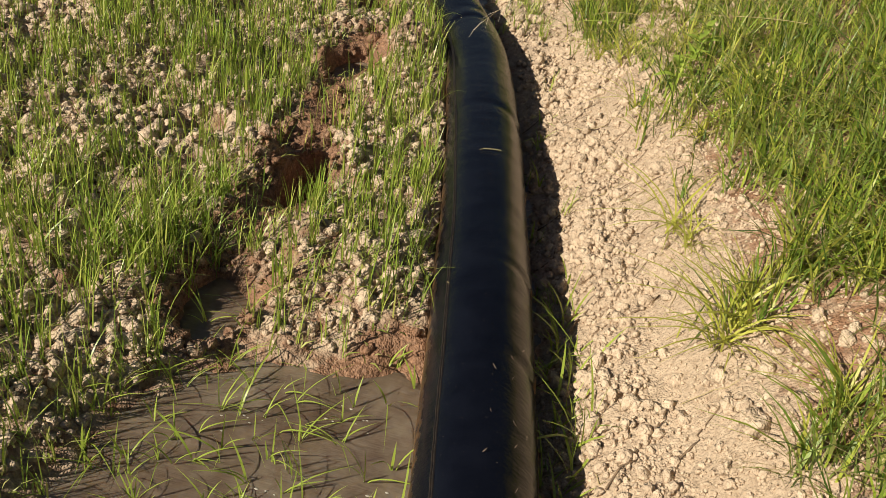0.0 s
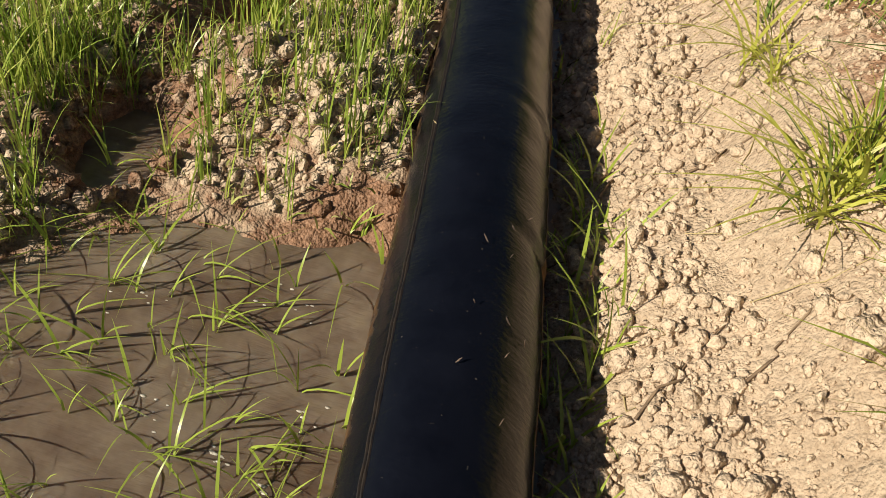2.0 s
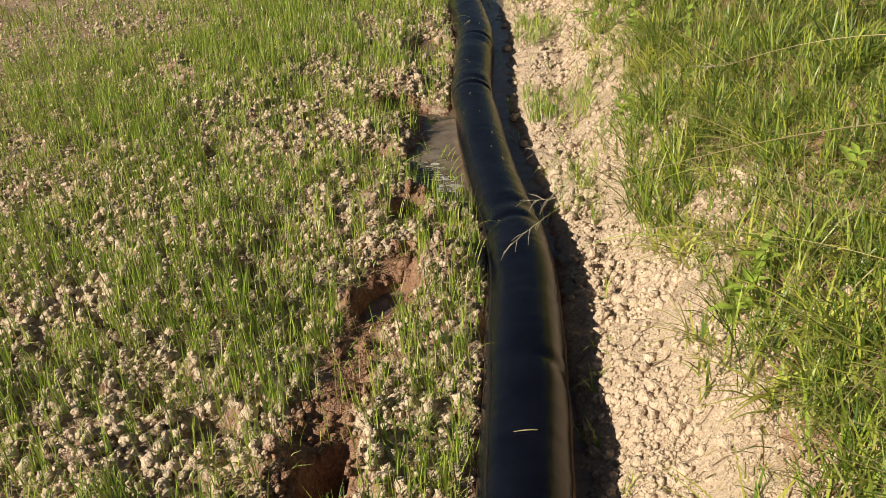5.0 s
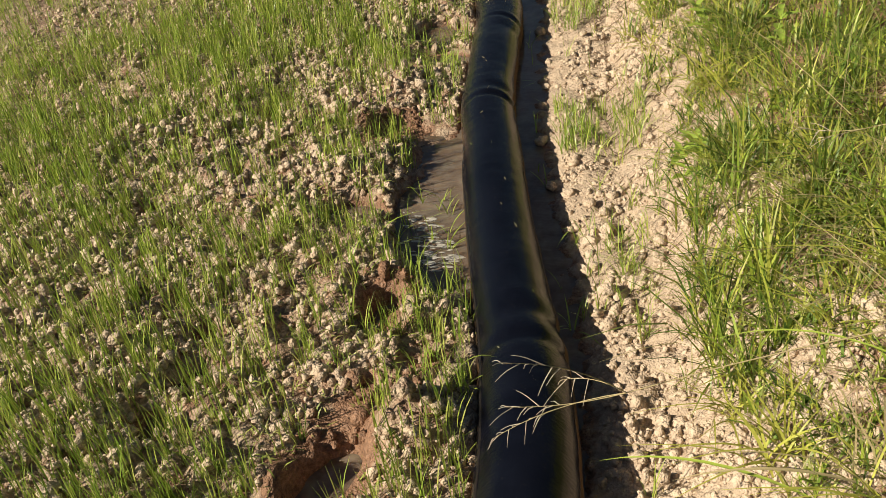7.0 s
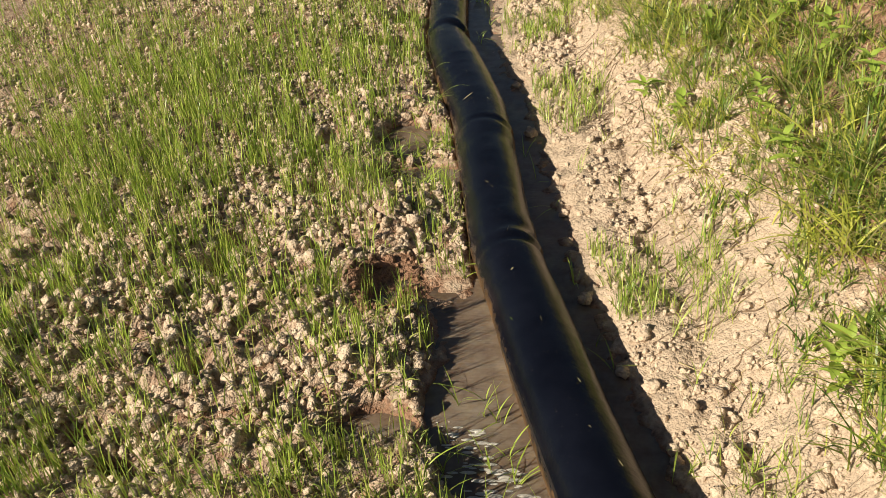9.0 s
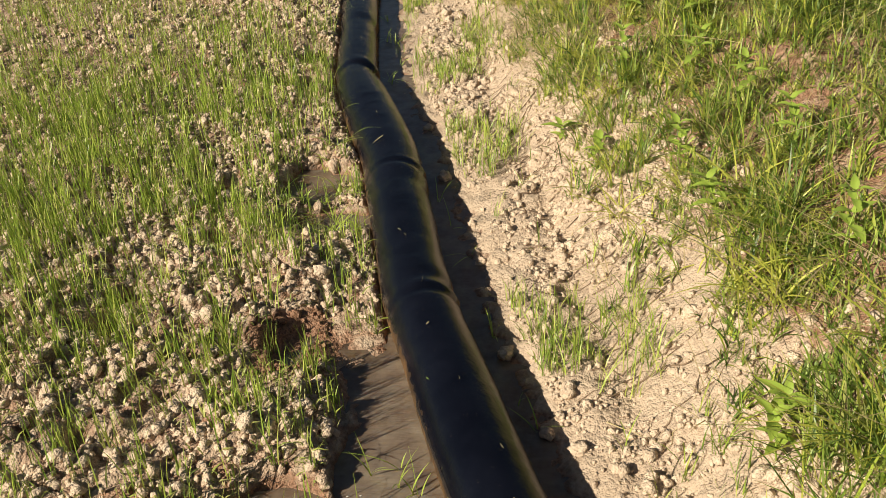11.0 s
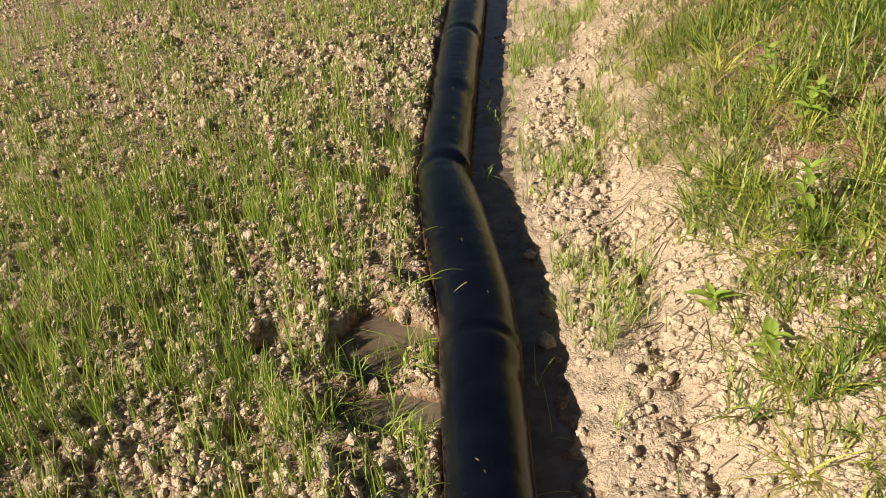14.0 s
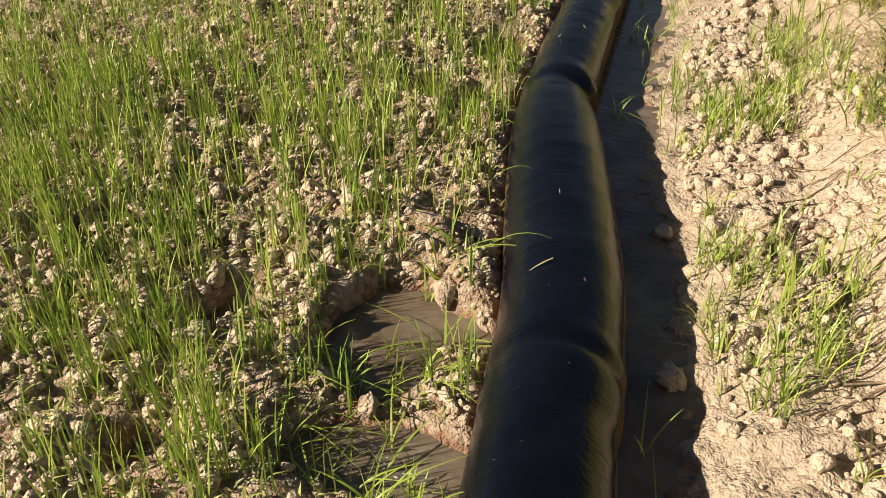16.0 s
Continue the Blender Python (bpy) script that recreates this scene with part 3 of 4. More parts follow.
def stone(x, y, size, k, label, mat=STONE):
    z = float(terrain(np.array([x]), np.array([y]))[0][0])
    ob = new("stone", lump_mesh(k, "stone", mat))
    ob.matrix_world = pose(x, y, z + size * 0.35, 20, 5, 40 * k) @ Matrix.Diagonal((size, size * 0.9, size * 0.8, 1))
    return tagged(ob, label, "stone")


stone(1.80, 2.92, 0.088, 4, "pale angular stone lying in the bank grass")
stone(1.30, 1.17, 0.034, 2, "pale blocky stone on the dry bank foot", CLOD)
stone(0.21, 6.12, 0.03, 3, "rounded pale stone beside the wet furrow", CLOD)

# ---- grass ----


def blades(bx, by, bz, height, width, lean, way, segments=3, droop=1.0):
    """Tapered, bending leaf strips; arrays of one value a blade."""
    n = len(bx)
    t = np.linspace(0, 1, segments + 1)
    dx, dy = np.cos(way), np.sin(way)
    face = way + np.pi / 2 + rng.uniform(-0.7, 0.7, n)
    wx, wy = np.cos(face), np.sin(face)
    rows = []
    for k, tk in enumerate(t):
        out = lean * height * (0.35 * tk + 0.65 * tk * tk) * droop
        up = height * (tk - 0.45 * np.minimum(lean, 1.4) * tk * tk)
        c = np.stack([bx + dx * out, by + dy * out, bz + up], -1)
        w = width * (0.55 + 1.3 * tk - 1.85 * tk * tk) * 0.5 if k < segments else width * 0.0
        side_v = np.stack([wx * w, wy * w, np.zeros(n)], -1)
        if k < segments:
            rows.append(c - side_v)
            rows.append(c + side_v)
        else:
            rows.append(c)
    v = np.stack(rows, 1)
    per = v.shape[1]
    b = (np.arange(n) * per)[:, None]
    quads = [b + np.array([[2 * k, 2 * k + 1, 2 * k + 3, 2 * k + 2]]) for k in range(segments - 1)]
    tips = b + np.array([[2 * segments - 2, 2 * segments - 1, 2 * segments]])
    return v.reshape(-1, 3), [np.concatenate(quads), tips]


def grass_stuff(name, x, y, height, width, lean, mat, label, way=None, segments=3, sink=0.004):
    z, _ = terrain(x, y)
    way = rng.uniform(0, 2 * np.pi, len(x)) if way is None else way
    v, f = blades(x, y, np.maximum(z, WATER_Z) - sink, height, width, lean, way, segments)
    return tagged(new(name, bare_mesh(name, v, f, mat)), label, "grass", kind="stuff")


def clustered(n, per, spread, x0, x1, y0, y1, chance):
    """Plants of a few blades each."""
    px_, py_ = pick(n, x0, x1, y0, y1, chance)
    k = rng.integers(per[0], per[1] + 1, len(px_))
    return np.repeat(px_, k) + rng.normal(0, spread, k.sum()), np.repeat(py_, k) + rng.normal(0, spread, k.sum())


def rice_chance(x, y):
    z, wet = terrain(x, y, False)
    patch = np.clip(0.62 + 1.2 * fbm(x * 3.2, y * 3.2, 101, 3), 0.3, 1)
    lush = 0.18 + 0.09 * (1 - smooth(3.4, 4.8, y)) + 0.42 * np.exp(-((x + 1.7) / 0.9) ** 2 - ((y - 5.4) / 1.5) ** 2)
    return (x < pipe_x(y) - pipe_r(y) - 0.02) * patch * lush * np.where(z < WATER_Z, 0.10, 1.0) * (1 - 0.93 * smooth(0.4, 0.7, wet))


rx, ry = clustered(78000, (2, 6), 0.009, -3.5, 0.9, 0.7, 11.0, rice_chance)
r2x, r2y = clustered(17000, (2, 6), 0.009, -1.6, 0.9, 0.7, 7.2, rice_chance)
rx, ry = np.concatenate([rx, r2x]), np.concatenate([ry, r2y])
near = (rx > -1.5) & (ry < 7.2)
for name, sel, seg in (("rice_seedlings", near, 3), ("far_rice_seedlings", ~near, 2)):
    n_ = int(sel.sum())
    grass_stuff(name, rx[sel], ry[sel], rng.uniform(0.06, 0.18, n_), rng.uniform(0.003, 0.0054, n_), rng.uniform(0.02, 0.38, n_), RICE, "bright green young rice shoots growing between clods", segments=seg)
ux, uy = clustered(2400, (2, 5), 0.007, -0.6, 0.62, 0.85, 2.0, lambda x, y: np.where(terrain(x, y, False)[0] > WATER_Z, 1.0, 0.0) * (1 - 0.9 * smooth(0.4, 0.7, terrain(x, y, False)[1])) * (1 - smooth(0.05, 0.4, x)) * np.clip(0.6 + 1.5 * fbm(x * 3, y * 3, 107, 2), 0.1, 1))
n_ = len(ux)
grass_stuff("tall_rice_seedlings", ux, uy, rng.uniform(0.08, 0.2, n_), rng.uniform(0.003, 0.0055, n_), rng.uniform(0.05, 0.8, n_), RICE, "taller green rice shoots crowding the puddle's edge", segments=4)
sx, sy_ = pick(120000, -3.0, 0.9, 0.7, 10.0, lambda x, y: (x < pipe_x(y) - 0.14) * dry_place(x, y) * np.clip(0.5 + 1.2 * fbm(x * 2.5, y * 2.5, 111, 2), 0.05, 1))
n_ = len(sx)
grass_stuff("sprouts", sx, sy_, rng.uniform(0.012, 0.04, n_), rng.uniform(0.0035, 0.0085, n_), rng.uniform(0.3, 1.6, n_), SPROUT, "tiny yellow-green sprouts and leaf scraps among the clods", segments=2, sink=-0.006)


ox, oy = clustered(60000, (3, 6), 0.02, -8.0, 1.4, -3.0, 15.0, lambda x, y: rice_chance(x, y) * outskirts(x, y, -3.5, 2.0, 0.7, 11.0, 6.0))
n_ = len(ox)
grass_stuff("outer_rice_seedlings", ox, oy, rng.uniform(0.07, 0.16, n_), rng.uniform(0.007, 0.013, n_), rng.uniform(0.03, 0.65, n_), RICE, "young green rice shoots thinning out over the open field", segments=2)


def bank_chance(x, y):
    d = x - pipe_x(y)
    u = d - bank_foot(y)
    edge = np.interp(y, [1.0, 2.0, 2.6, 3.2, 4.2, 5.2, 6.2, 7.5], [0.36, 0.30, 0.18, 0.12, 0.11, 0.10, 0.12, 0.12]) + 0.24 * fbm(x * 4, y * 4, 121, 3)
    return smooth(edge - 0.02, edge + 0.12, u) * np.clip(1.12 + 2.0 * fbm(x * 6.5, y * 6.5, 131, 2), np.interp(y, [4.3, 5.2], [0.6, 0.38]), 1)


gx_, gy_ = clustered(12500, (8, 14), 0.013, 0.2, 2.4, 0.7, 9.2, bank_chance)
n_ = len(gx_)
grass_stuff("bank_grass", gx_, gy_, rng.uniform(0.06, 0.19, n_) * np.interp(gy_, [4.2, 5.2], [1.0, 0.78]) * np.clip(0.85 + 1.7 * fbm(gx_ * 5, gy_ * 5, 135, 2), 0.45, 1.6), rng.uniform(0.0035, 0.0095, n_), rng.uniform(0.1, 1.3, n_), GRASS, "dense green grass covering the bank", segments=3)
ox, oy = clustered(19000, (5, 9), 0.05, 0.2, 8.5, -3.0, 15.0, lambda x, y: bank_chance(x, y) * outskirts(x, y, -1.0, 2.4, 0.7, 9.2, 4.5))
n_ = len(ox)
grass_stuff("outer_bank_grass", ox, oy, rng.uniform(0.08, 0.2, n_), rng.uniform(0.012, 0.022, n_), rng.uniform(0.2, 1.6, n_), GRASS, "green grass thinning out over the top of the bank", segments=2)
dx_, dy_ = clustered(4200, (3, 7), 0.03, 0.2, 2.5, 0.4, 9.5, lambda x, y: bank_chance(x, y) * 0.9)
n_ = len(dx_)
grass_stuff("dry_bank_grass", dx_, dy_, rng.uniform(0.05, 0.22, n_), rng.uniform(0.002, 0.005, n_), rng.uniform(0.7, 2.2, n_), STRAW, "dry straw lying through the bank grass", segments=3)
dx_, dy_ = clustered(900, (5, 10), 0.035, 0.0, 1.2, 6.3, 8.4, lambda x, y: np.exp(-((x - pipe_x(y) - bank_foot(y) - 0.32) / 0.2) ** 2))
n_ = len(dx_)
grass_stuff("straw_tangle", dx_, dy_, rng.uniform(0.04, 0.14, n_), rng.uniform(0.002, 0.0045, n_), rng.uniform(1.0, 2.4, n_), STRAW, "tangle of dry brown grass on the bank's edge", segments=3)
tx_, ty_ = clustered(26000, (3, 7), 0.009, -0.4, 1.3, 0.8, 9.0, lambda x, y: (x - pipe_x(y) > np.interp(y, [3.0, 4.6], [0.15, 0.27])) * (x - pipe_x(y) < bank_foot(y) + 0.12) * np.interp(y, [3.0, 4.3, 5.5, 9], [0.03, 0.4, 0.7, 0.5]) * np.clip(0.3 + 2.2 * fbm(x * 3.3, y * 2.3, 141, 2), 0.03, 1))
n_ = len(tx_)
grass_stuff("strip_shoots", tx_, ty_, rng.uniform(0.05, 0.14, n_), rng.uniform(0.003, 0.005, n_), rng.uniform(0.05, 0.8, n_), RICE, "sparse green shoots on the bare strip")

# ---- single seedlings, tufts and weeds ----


def blade_mesh(height, width, lean, mat):
    one = np.zeros(1)
    v, f = blades(one, one, one - 0.008, one + height, one + width, one + lean, one, 6)
    return bare_mesh("leaf", v, f, mat)


RICE_LEAVES = [blade_mesh(float(rng.uniform(0.05, 0.125)), float(rng.uniform(0.0035, 0.0068)), float(rng.uniform(0.2, 1.7)), RICE) for k in range(18)]
GRASS_LEAVES = [blade_mesh(float(rng.uniform(0.10, 0.24)), float(rng.uniform(0.004, 0.008)), float(rng.uniform(0.4, 1.6)), GRASS) for k in range(18)]


def leafy(name, leaves, count, spread, x, y, size, label, category, group):
    """A plant of single leaves that spring from one root."""
    z = max(float(terrain(np.array([x]), np.array([y]))[0][0]), WATER_Z)
    ob = tagged(new(name), label, category, group)
    ob.matrix_world = pose(x, y, z, 0, 0, float(rng.uniform(0, 360))) @ Matrix.Diagonal((size, size, size, 1))
    for k in range(count):
        leaf = part("leaf", leaves[int(rng.integers(0, len(leaves)))], ob)
        leaf.matrix_basis = pose(float(rng.normal(0, spread)), float(rng.normal(0, spread)), 0, 0, 0, float(rng.uniform(0, 360)))
    return ob


def seedlings(n, x0, x1, y0, y1, chance, label, group, most):
    px_, py_ = pick(n, x0, x1, y0, y1, chance)
    for k in range(min(most, len(px_))):
        leafy("rice_seedling", RICE_LEAVES, 2 + k % 4, 0.004, float(px_[k]), float(py_[k]), float(rng.uniform(0.7, 1.15)), label, "seedling", group)


seedlings(400, -0.05, 0.76, 0.72, 1.62, lambda x, y: (terrain(x, y, False)[0] < WATER_Z + 0.01) * (x < pipe_x(y) - 0.14), "green rice seedling standing in muddy water", "seedlings in the puddle", 105)
seedlings(900, -0.8, 0.85, 0.9, 8.0, lambda x, y: (np.abs(pipe_x(y) - x - 0.17) < 0.04) * 1.0, "green rice seedling leaning beside the black pipe", "seedlings beside the pipe", 80)
seedlings(900, -0.4, 1.2, 0.9, 8.0, lambda x, y: (np.abs(x - pipe_x(y) - 0.20) < 0.05) * np.interp(y, [1, 1.8, 2.4, 4, 9], [1, 0.8, 0.3, 0.6, 0.9]), "green rice seedling in the shaded furrow", "seedlings in the furrow", 75)

seedlings(500, 0.9, 1.15, 0.85, 2.0, lambda x, y: (np.abs(x - pipe_x(y) - 0.20) < 0.045) * 1.0, "green rice seedling in the shaded furrow", "seedlings in the furrow", 24)
for x0, x1, y0, y1, most in ((-0.52, -0.16, 5.46, 5.76, 34), (-0.55, -0.28, 5.72, 5.86, 16), (-0.14, 0.14, 3.80, 4.45, 24), (-0.50, -0.18, 5.86, 6.06, 8)):
    seedlings(most * 3, x0, x1, y0, y1, lambda x, y: (x < pipe_x(y) - 0.15) * 0.8, "green rice seedling standing in muddy water", "seedlings in the small pools", most)

for k in range(9):
    y = 1.12 + 0.075 * k
    leafy("rice_seedling", RICE_LEAVES, 5 + k % 3, 0.008, float(pipe_x(y)) + 0.185 + 0.022 * (k % 3), y, 1.35 + 0.1 * (k % 3), "tall green rice seedling in the shaded furrow", "seedling", "seedlings in the furrow")

for k in range(42):
    y = 0.9 + 6.9 * k / 42 + float(rng.uniform(-0.08, 0.08))
    out = float(np.interp(y, [1.0, 2.2, 3.2, 4.2, 5.2, 6.2, 7.5], [0.24, 0.26, 0.16, 0.17, 0.16, 0.2, 0.17])) + float(rng.uniform(-0.02, 0.35))
    leafy("grass_tuft", GRASS_LEAVES, 26 + 3 * (k % 5), 0.018, float(pipe_x(y) + bank_foot(y)) + out, y, float(rng.uniform(0.65, 1.05)), "spreading tuft of green grass on the bank", "grass tuft", "grass tufts along the bank edge")
leafy("grass_tuft", GRASS_LEAVES, 44, 0.022, 1.30, 1.45, 1.0, "spreading tuft of green grass on the bank", "grass tuft", "grass tufts along the bank edge")


def leaf_mesh(name, length, width, fold, droop):
    rows, cols = 6, 5
    v = []
    for a in range(rows):
        t = a / (rows - 1)
        w = width * math.sin(math.pi * min(1, 0.06 + 0.94 * t) ** 0.75) ** 0.9 * 0.5
        for b in range(cols):
            q = b / (cols - 1) * 2 - 1
            v.append((q * w, t * length, abs(q) * w * fold - droop * t * t * length + 0.0015 * math.sin(t * 22) * abs(q)))
    return bare_mesh(name, np.array(v), grid_faces(cols, rows), WEED)


LEAVES = [leaf_mesh("leaf", 0.066, 0.030, 0.35, 0.25), leaf_mesh("leaf", 0.050, 0.021, 0.25, 0.4), leaf_mesh("leaf", 0.078, 0.032, 0.3, 0.35)]


def stem_mesh(name, points, radius, mat, sides=6, taper=0.4):
    """A tapered round stem along a bent line."""
    pts = [Vector(p) for p in points]
    v = []
    for k, p in enumerate(pts):
        d = (pts[min(k + 1, len(pts) - 1)] - pts[max(k - 1, 0)]).normalized()
        a = d.orthogonal().normalized()
        b = d.cross(a)
        r = radius * (1 - (1 - taper) * k / (len(pts) - 1))
        for q in range(sides):
            w = 2 * math.pi * q / sides
            v.append(p + r * (math.cos(w) * a + math.sin(w) * b))
    n = len(pts)
    i = np.arange(n * sides).reshape(n, sides)
    j = np.roll(i, -1, axis=1)
    return bare_mesh(name, np.array(v), np.stack([i[:-1], j[:-1], j[1:], i[1:]], -1).reshape(-1, 4), mat)


def broadleaf_weed(x, y, tall, pairs, turn, label):
    z = float(terrain(np.array([x]), np.array([y]))[0][0])
    ob = tagged(new("broadleaf_weed"), label, "weed", "broad-leaved weeds on the bank")
    ob.matrix_world = pose(x, y, z - 0.01, 0, 0, turn)
    lean = 0.25 * tall
    line = [(lean * t * t, 0.01 * math.sin(5 * t), tall * t) for t in (0, 0.25, 0.5, 0.75, 1)]
    part("stem", stem_mesh("stem", line, 0.0026, WEED), ob)
    for k in range(pairs):
        t = 0.3 + 0.7 * (k + 0.4) / pairs
        for side_ in (0, 180):
            leaf = part("leaf", LEAVES[(k + pairs) % 3], ob)
            leaf.matrix_basis = pose(lean * t * t, 0, tall * t, 22 - 14 * (k % 2) + 10 * t, 0, side_ + 90 * k + 12 * (k % 3))
            leaf.scale = (0.75 + 0.3 * t,) * 3
    for k in range(3):
        leaf = part("leaf", LEAVES[1], ob)
        leaf.matrix_basis = pose(lean, 0, tall, 45, 0, 120 * k + 20)
    return ob


for k, (x, y, tall, pairs) in enumerate([(1.18, 2.54, 0.17, 4), (1.25, 2.63, 0.15, 4), (0.87, 4.20, 0.12, 3), (0.91, 4.26, 0.10, 3), (0.78, 6.02, 0.20, 4), (0.64, 5.62, 0.10, 3),
                                           (0.98, 5.75, 0.17, 4), (0.87, 5.31, 0.14, 4), (0.90, 4.96, 0.15, 4), (0.56, 5.86, 0.09, 3), (0.86, 6.46, 0.16, 4),
                                           (1.06, 6.10, 0.18, 4), (1.12, 4.62, 0.17, 4), (1.15, 5.12, 0.16, 4), (1.10, 5.45, 0.18, 4), (0.80, 6.85, 0.14, 4), (1.48, 2.95, 0.14, 3)]):
    broadleaf_weed(x, y, tall, pairs, 67 * k, "bright green broad-leaved weed on the bank" if tall > 0.12 else "small broad-leaved weed at the bank's bare edge")

# ---- dry stalks that hang over the pipe ----


def bent(a, b, sag, n=7):
    a, b = Vector(a), Vector(b)
    return [a.lerp(b, k / (n - 1)) + Vector((0, 0, -sag * 4 * (k / (n - 1)) * (1 - k / (n - 1)))) for k in range(n)]


HUSK = leaf_material("seed_husk", [(0.42, 0.32, 0.24), (0.58, 0.49, 0.38), (0.66, 0.60, 0.50)], 0.0, 0.6)


def seed_branch(stalk, root, tip, sag, heads):
    line = bent(root, tip, sag, 9)
    branch = part("branch", stem_mesh("branch", line, 0.0011, STRAW, 5, 0.4), stalk)
    for k in range(heads):
        w = 1.0 - 0.5 * k / heads
        f = w * 8
        a = min(int(f), 7)
        p = line[a].lerp(line[a + 1], f - a)
        ahead = (line[8] - line[6]).normalized()
        out = Vector((0.5 * math.sin(k * 2.4), 1.2 * math.cos(k * 2.4 + tip[1] * 9), -0.4 + 0.7 * math.sin(k * 1.7)))
        d = (ahead * 0.9 + out * 0.8).normalized()
        size = 0.010 + 0.007 * ((k * 7) % 4)
        q = p + d * size
        part("seed_head", stem_mesh("seed_head", [p, p.lerp(q, 0.4), q, q + d * size * 0.5 + Vector((0, 0, -0.003)), q + d * size * 0.95 + Vector((0, 0, -0.008))], 0.0010, HUSK, 6, 0.35), branch)


def dry_stalk(root, node_, tips, label):
    ob = tagged(new("dry_grass_stalk"), label, "grass stalk")
    part("stem", stem_mesh("stem", bent(root, node_, -0.03), 0.0022, STRAW), ob)
    for k, (tip, sag, heads) in enumerate(tips):
        seed_branch(ob, node_, tip, sag, heads)
    return ob


dry_stalk((1.62, 3.05, 0.70), (0.82, 2.88, 0.55), [((0.66, 2.72, 0.74), -0.02, 8), ((0.62, 2.85, 0.52), 0.01, 9), ((0.53, 3.03, 0.24), -0.02, 10), ((0.70, 2.95, 0.50), -0.015, 7)], "dry straw-coloured stalk with seed heads over the pipe")
dry_stalk((1.75, 3.35, 0.85), (1.25, 3.55, 0.70), [((1.12, 3.62, 0.66), 0.01, 6), ((1.15, 3.50, 0.70), 0.0, 5)], "dry straw-coloured stalk leaning out of the bank grass")


def long_blade(root, tip, sag, width, mat, label):
    line = bent(root, tip, sag, 9)
    v = []
    for k, p in enumerate(line):
        w = width * (0.6 + 1.2 * k / 8 - 1.75 * (k / 8) ** 2) * 0.5
        v += [p + Vector((0, -w, 0)), p + Vector((0, 0, -0.3 * w)), p + Vector((0, w, 0))]
    me = bare_mesh("bent_grass", np.array(v), grid_faces(3, 9), mat)
    return tagged(new("bent_grass", me), label, "grass")


long_blade((1.14, 2.80, 0.42), (0.76, 2.95, 0.30), -0.05, 0.009, RICE, "long green grass blade arching over the bare strip")
long_blade((1.18, 2.84, 0.44), (0.90, 2.80, 0.44), -0.03, 0.008, STRAW, "long brown grass blade above the bare strip")
long_blade((1.30, 2.98, 0.55), (0.95, 3.25, 0.36), -0.06, 0.007, RICE, "long green grass blade arching over the bare strip")

for a, b_, sag in (((1.24, 3.80, 0.60), (0.95, 4.76, 0.50), -0.03), ((1.22, 3.82, 0.58), (1.30, 4.40, 0.62), -0.02), ((1.45, 2.30, 0.70), (1.15, 2.75, 0.50), -0.03),
                   ((1.10, 5.60, 0.58), (0.80, 6.05, 0.46), -0.03), ((1.25, 4.95, 0.62), (0.86, 5.10, 0.40), -0.03), ((1.30, 3.00, 0.62), (1.05, 3.70, 0.46), -0.04)):
    tagged(new("straw_stem", stem_mesh("straw_stem", bent(a, b_, sag * 0.5, 9), 0.0011, STRAW)), "long pale dry stem leaning through the bank grass", "straw")
for y, over in ((6.30, 0.06), (6.05, 0.10), (6.85, 0.05), (5.20, 0.04), (3.35, 0.06), (2.60, 0.05), (7.4, 0.05)):
    x = float(pipe_x(y))
    long_blade((x - 0.21, y - 0.02, float(terrain(np.array([x - 0.21]), np.array([y]))[0][0]) - 0.005), (x - 0.13 + over, y + 0.03, float(pipe_z(y) + pipe_r(y)) + 0.012), -0.05, 0.005, RICE, "thin green blade bending over the pipe's edge")

# ---- twigs and straw on the strip, scraps on the pipe, foam and glints on the water ----
TWIG = plain("dry_twig", (0.10, 0.065, 0.04), (0.26, 0.18, 0.11), 50.0, 0.8)


def ground_twig(x, y, length, turn, mat, radius, name, label, category):
    pts = []
    for k in range(7):
        s_ = (k / 6 - 0.5) * length
        px_ = x + s_ * math.cos(turn) + 0.012 * math.sin(k * 2.1 + x * 9)
        py_ = y + s_ * math.sin(turn) + 0.012 * math.cos(k * 1.7 + y * 9)
        pts.append((px_, py_, float(terrain(np.array([px_]), np.array([py_]))[0][0]) + radius + 0.002))
    return tagged(new(name, stem_mesh(name, pts, radius, mat)), label, category, name.replace("_", " ") + "s on the bare strip")


tw_x, tw_y = pick(1500, 0.1, 1.6, 1.0, 7.8, lambda x, y: (x - pipe_x(y) - bank_foot(y) > -0.08) * (x - pipe_x(y) - bank_foot(y) < 0.3) * 0.8)
for k in range(min(150, len(tw_x))):
    if k % 2:
        ground_twig(float(tw_x[k]), float(tw_y[k]), float(rng.uniform(0.08, 0.24)), float(rng.uniform(-0.6, 1.2)), TWIG, float(rng.uniform(0.0012, 0.0026)), "dry_twig", "thin dark dry twig lying on bare soil", "twig")
    else:
        ground_twig(float(tw_x[k]), float(tw_y[k]), float(rng.uniform(0.06, 0.2)), float(rng.uniform(-0.9, 1.5)), STRAW, float(rng.uniform(0.001, 0.0022)), "straw_stem", "pale dry straw stem lying on bare soil", "straw")


for k in range(46):
    y = 4.5 + 1.9 * k / 46 + float(rng.uniform(-0.05, 0.05))
    ground_twig(float(pipe_x(y) + bank_foot(y)) + float(rng.uniform(-0.05, 0.2)), y, float(rng.uniform(0.1, 0.28)), float(rng.uniform(-0.5, 0.5)), TWIG, float(rng.uniform(0.0016, 0.003)), "dry_twig", "thin dark dry twig lying on bare soil", "twig")


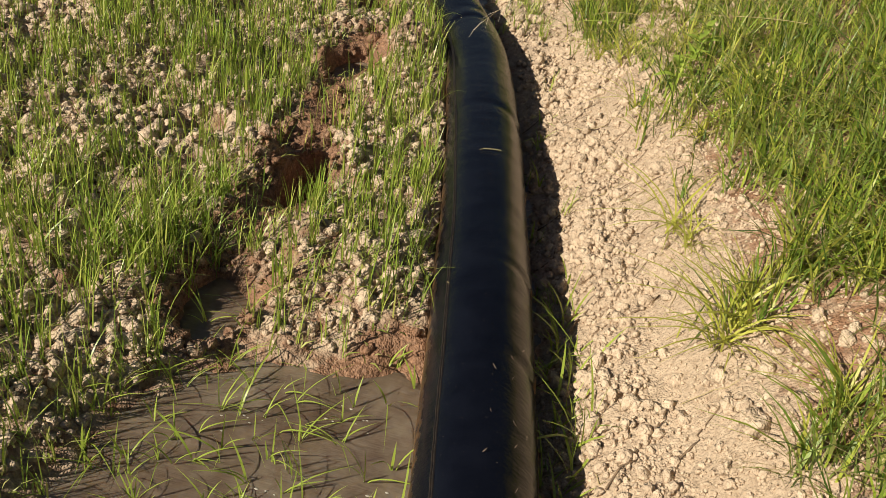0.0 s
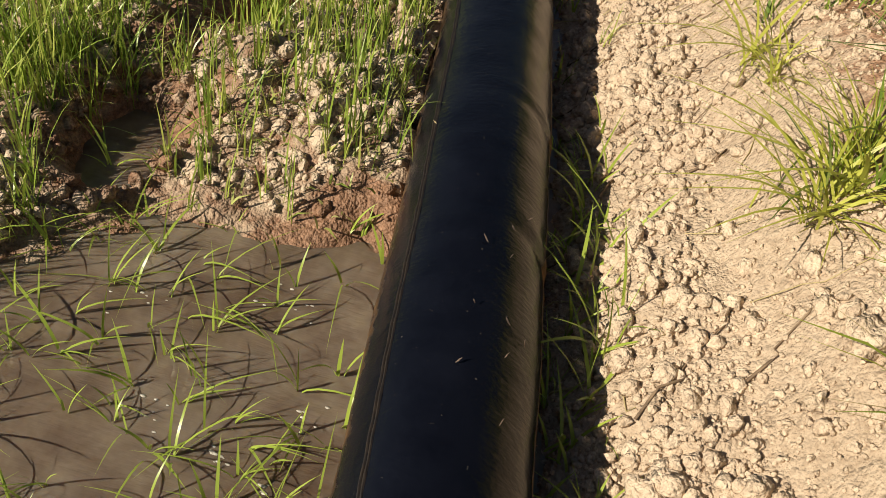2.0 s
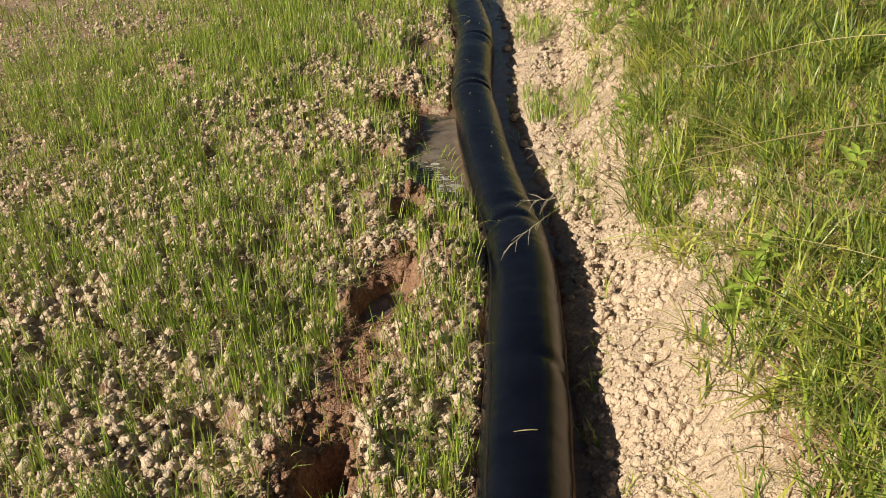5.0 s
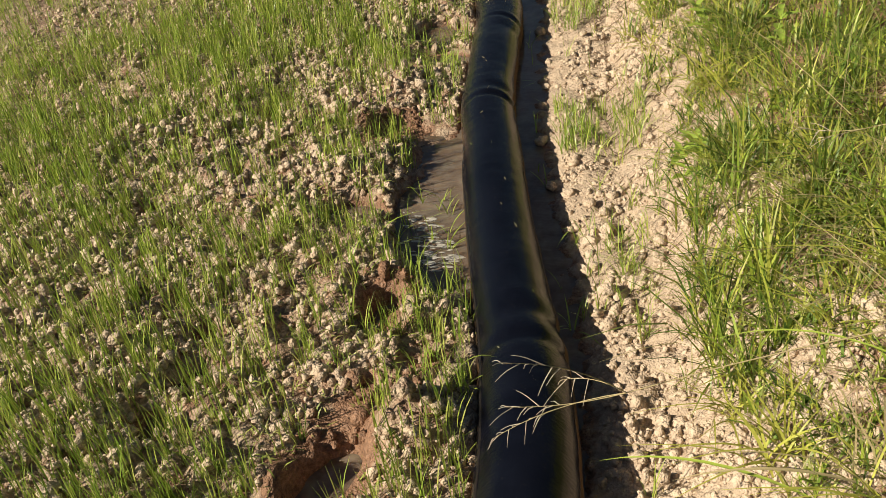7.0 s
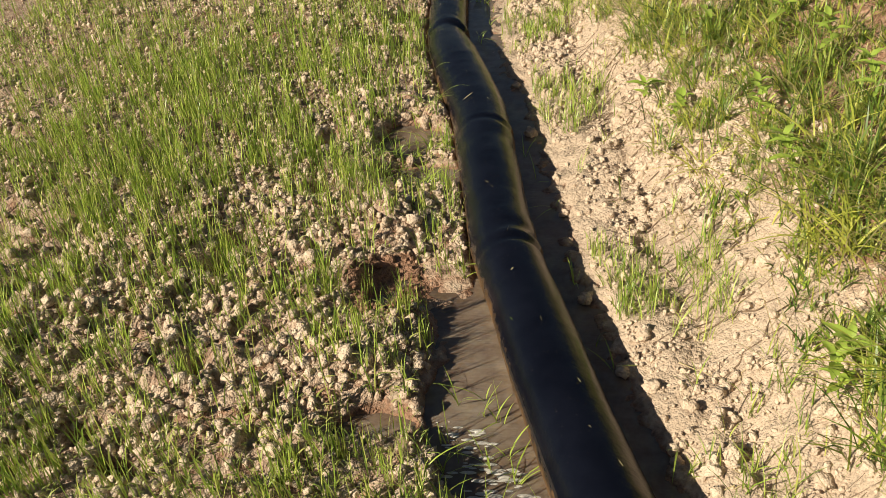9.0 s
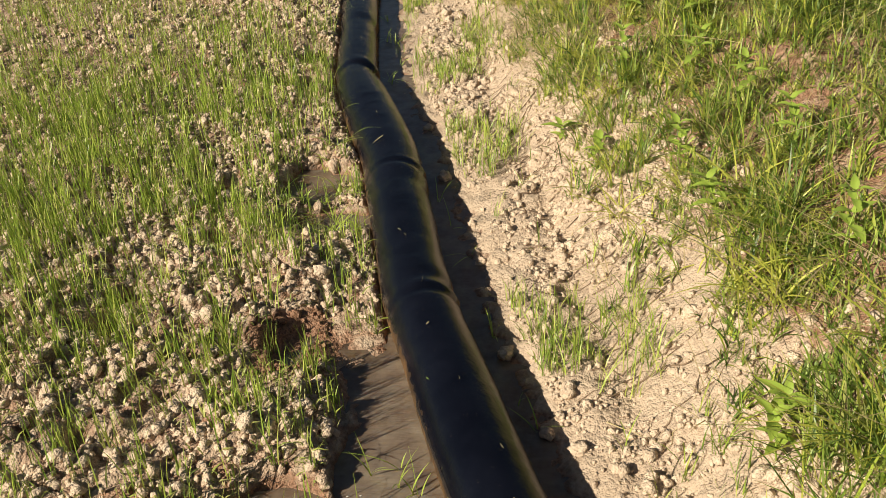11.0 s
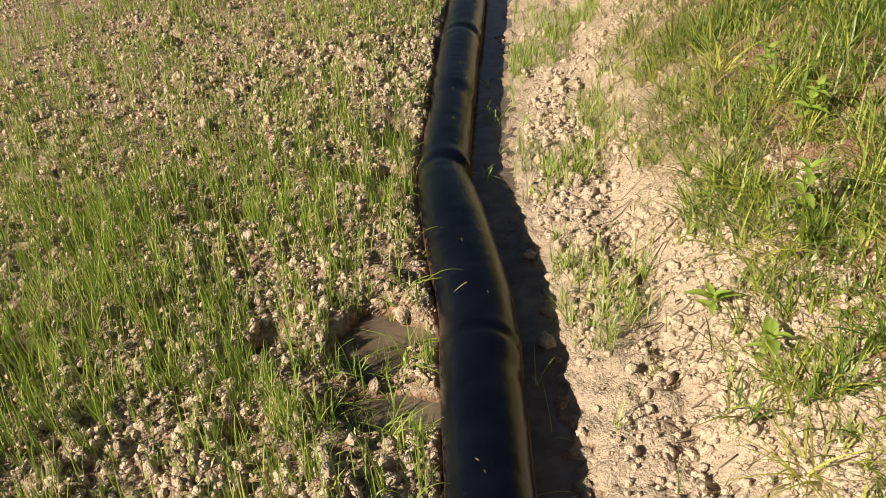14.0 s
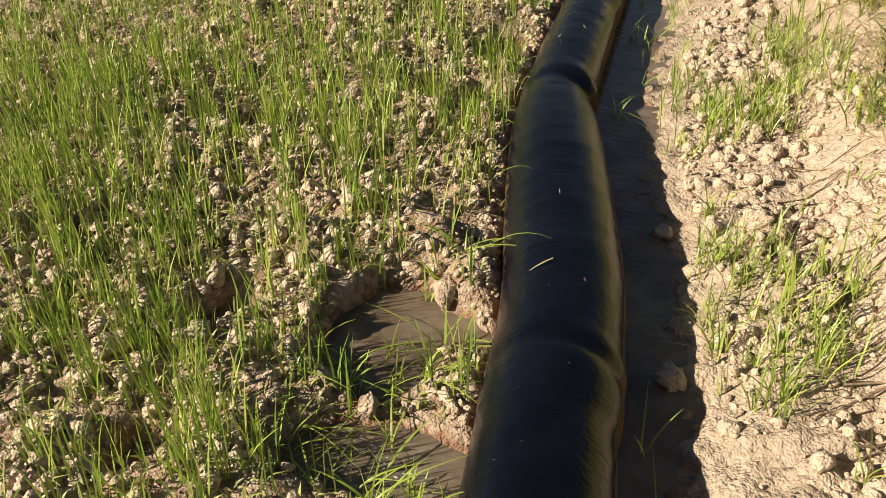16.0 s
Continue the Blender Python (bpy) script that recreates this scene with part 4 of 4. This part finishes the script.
def pipe_scrap(y, a, length, turn, mat, label):
    """A bit of leaf stuck to the pipe's skin."""
    v = []
    for k in range(5):
        s_ = (k / 4 - 0.5) * length
        yy, aa = y + s_ * math.sin(turn), a + s_ * math.cos(turn) / 0.12
        w = 0.0026 * (1 - abs(k / 4 - 0.5) * 1.6)
        c = pipe_top(yy, aa)
        out = (c - Vector((float(pipe_x(yy)), yy, float(pipe_z(yy))))).normalized()
        lift = out * (0.0035 + 0.001 * k)
        v += [c + lift + Vector((0, -w, 0)), c + lift * 1.25, c + lift + Vector((0, w, 0))]
    return tagged(new("leaf_scrap", bare_mesh("leaf_scrap", np.array(v), grid_faces(3, 5), mat)), label, "leaf scrap", "leaf scraps on the pipe")


for k in range(22):
    y = float(rng.uniform(0.9, 8.2))
    pipe_scrap(y, float(rng.uniform(-0.9, 0.7)), float(rng.uniform(0.005, 0.016)), float(rng.uniform(0, 3)), STRAW if k % 4 else RICE, "tiny dry leaf scrap stuck to the pipe")
for k in range(10):
    pipe_scrap(float(rng.uniform(0.85, 1.45)), float(rng.uniform(-0.1, 0.75)), float(rng.uniform(0.005, 0.013)), float(rng.uniform(0, 3)), CRUST, "pale crust of dried mud on the pipe")
pipe_scrap(6.02, -0.35, 0.05, 0.5, STRAW, "pale bent leaf lying on the pipe")
pipe_scrap(2.28, 0.0, 0.06, 0.2, STRAW, "thin pale blade lying across the pipe")
pipe_scrap(5.02, 0.1, 0.03, 1.2, STRAW, "pale leaf scrap on the pipe")


def dome():
    bm = bmesh.new()
    bmesh.ops.create_icosphere(bm, subdivisions=2, radius=1.0)
    bm.verts.index_update()
    v = np.array([p.co for p in bm.verts])
    f = np.array([[w.index for w in q.verts] for q in bm.faces])
    bm.free()
    return bare_mesh("bubble", v * np.array([1, 1, 0.6]), f, FOAM_AND_GLINT)


BUBBLE = dome()


def foam_and_glints(x, y, spread, count, stretch=1.0, size=1.0):
    ob = tagged(new("foam_and_glints"), "small whitish bubbles for foam and sky glints on muddy water", "foam", "foam on the water")
    ob.matrix_world = pose(x, y, WATER_Z)
    for k in range(count):
        bubble = part("bubble", BUBBLE, ob)
        r = size * float(rng.uniform(0.0008, 0.0026))
        bubble.matrix_basis = pose(float(rng.normal(0, spread)), float(rng.normal(0, spread)) * stretch, 0.0003) @ Matrix.Diagonal((r * (1 + size), r, r / size, 1))
    return ob


# between y 3.9 and 4.3 larger pale bubbles also imitate sky glints on ripples
for x, y, sp, n in [(0.53, 0.98, 0.012, 9), (0.60, 0.95, 0.010, 8), (0.63, 1.08, 0.012, 6), (0.42, 1.02, 0.02, 7), (0.50, 1.28, 0.03, 9), (0.30, 1.20, 0.03, 6),
                    (0.08, 4.06, 0.03, 16), (0.02, 4.16, 0.035, 14), (0.12, 3.99, 0.02, 9), (-0.12, 4.30, 0.03, 8), (-0.28, 5.60, 0.025, 8),
                    (0.10, 4.12, 0.03, 22), (0.05, 4.02, 0.04, 20), (0.15, 4.05, 0.015, 14), (-0.02, 4.24, 0.03, 16)]:
    foam_and_glints(x, y, sp, n, 0.7, 2.4 if 3.9 < y < 4.3 else 1.0)
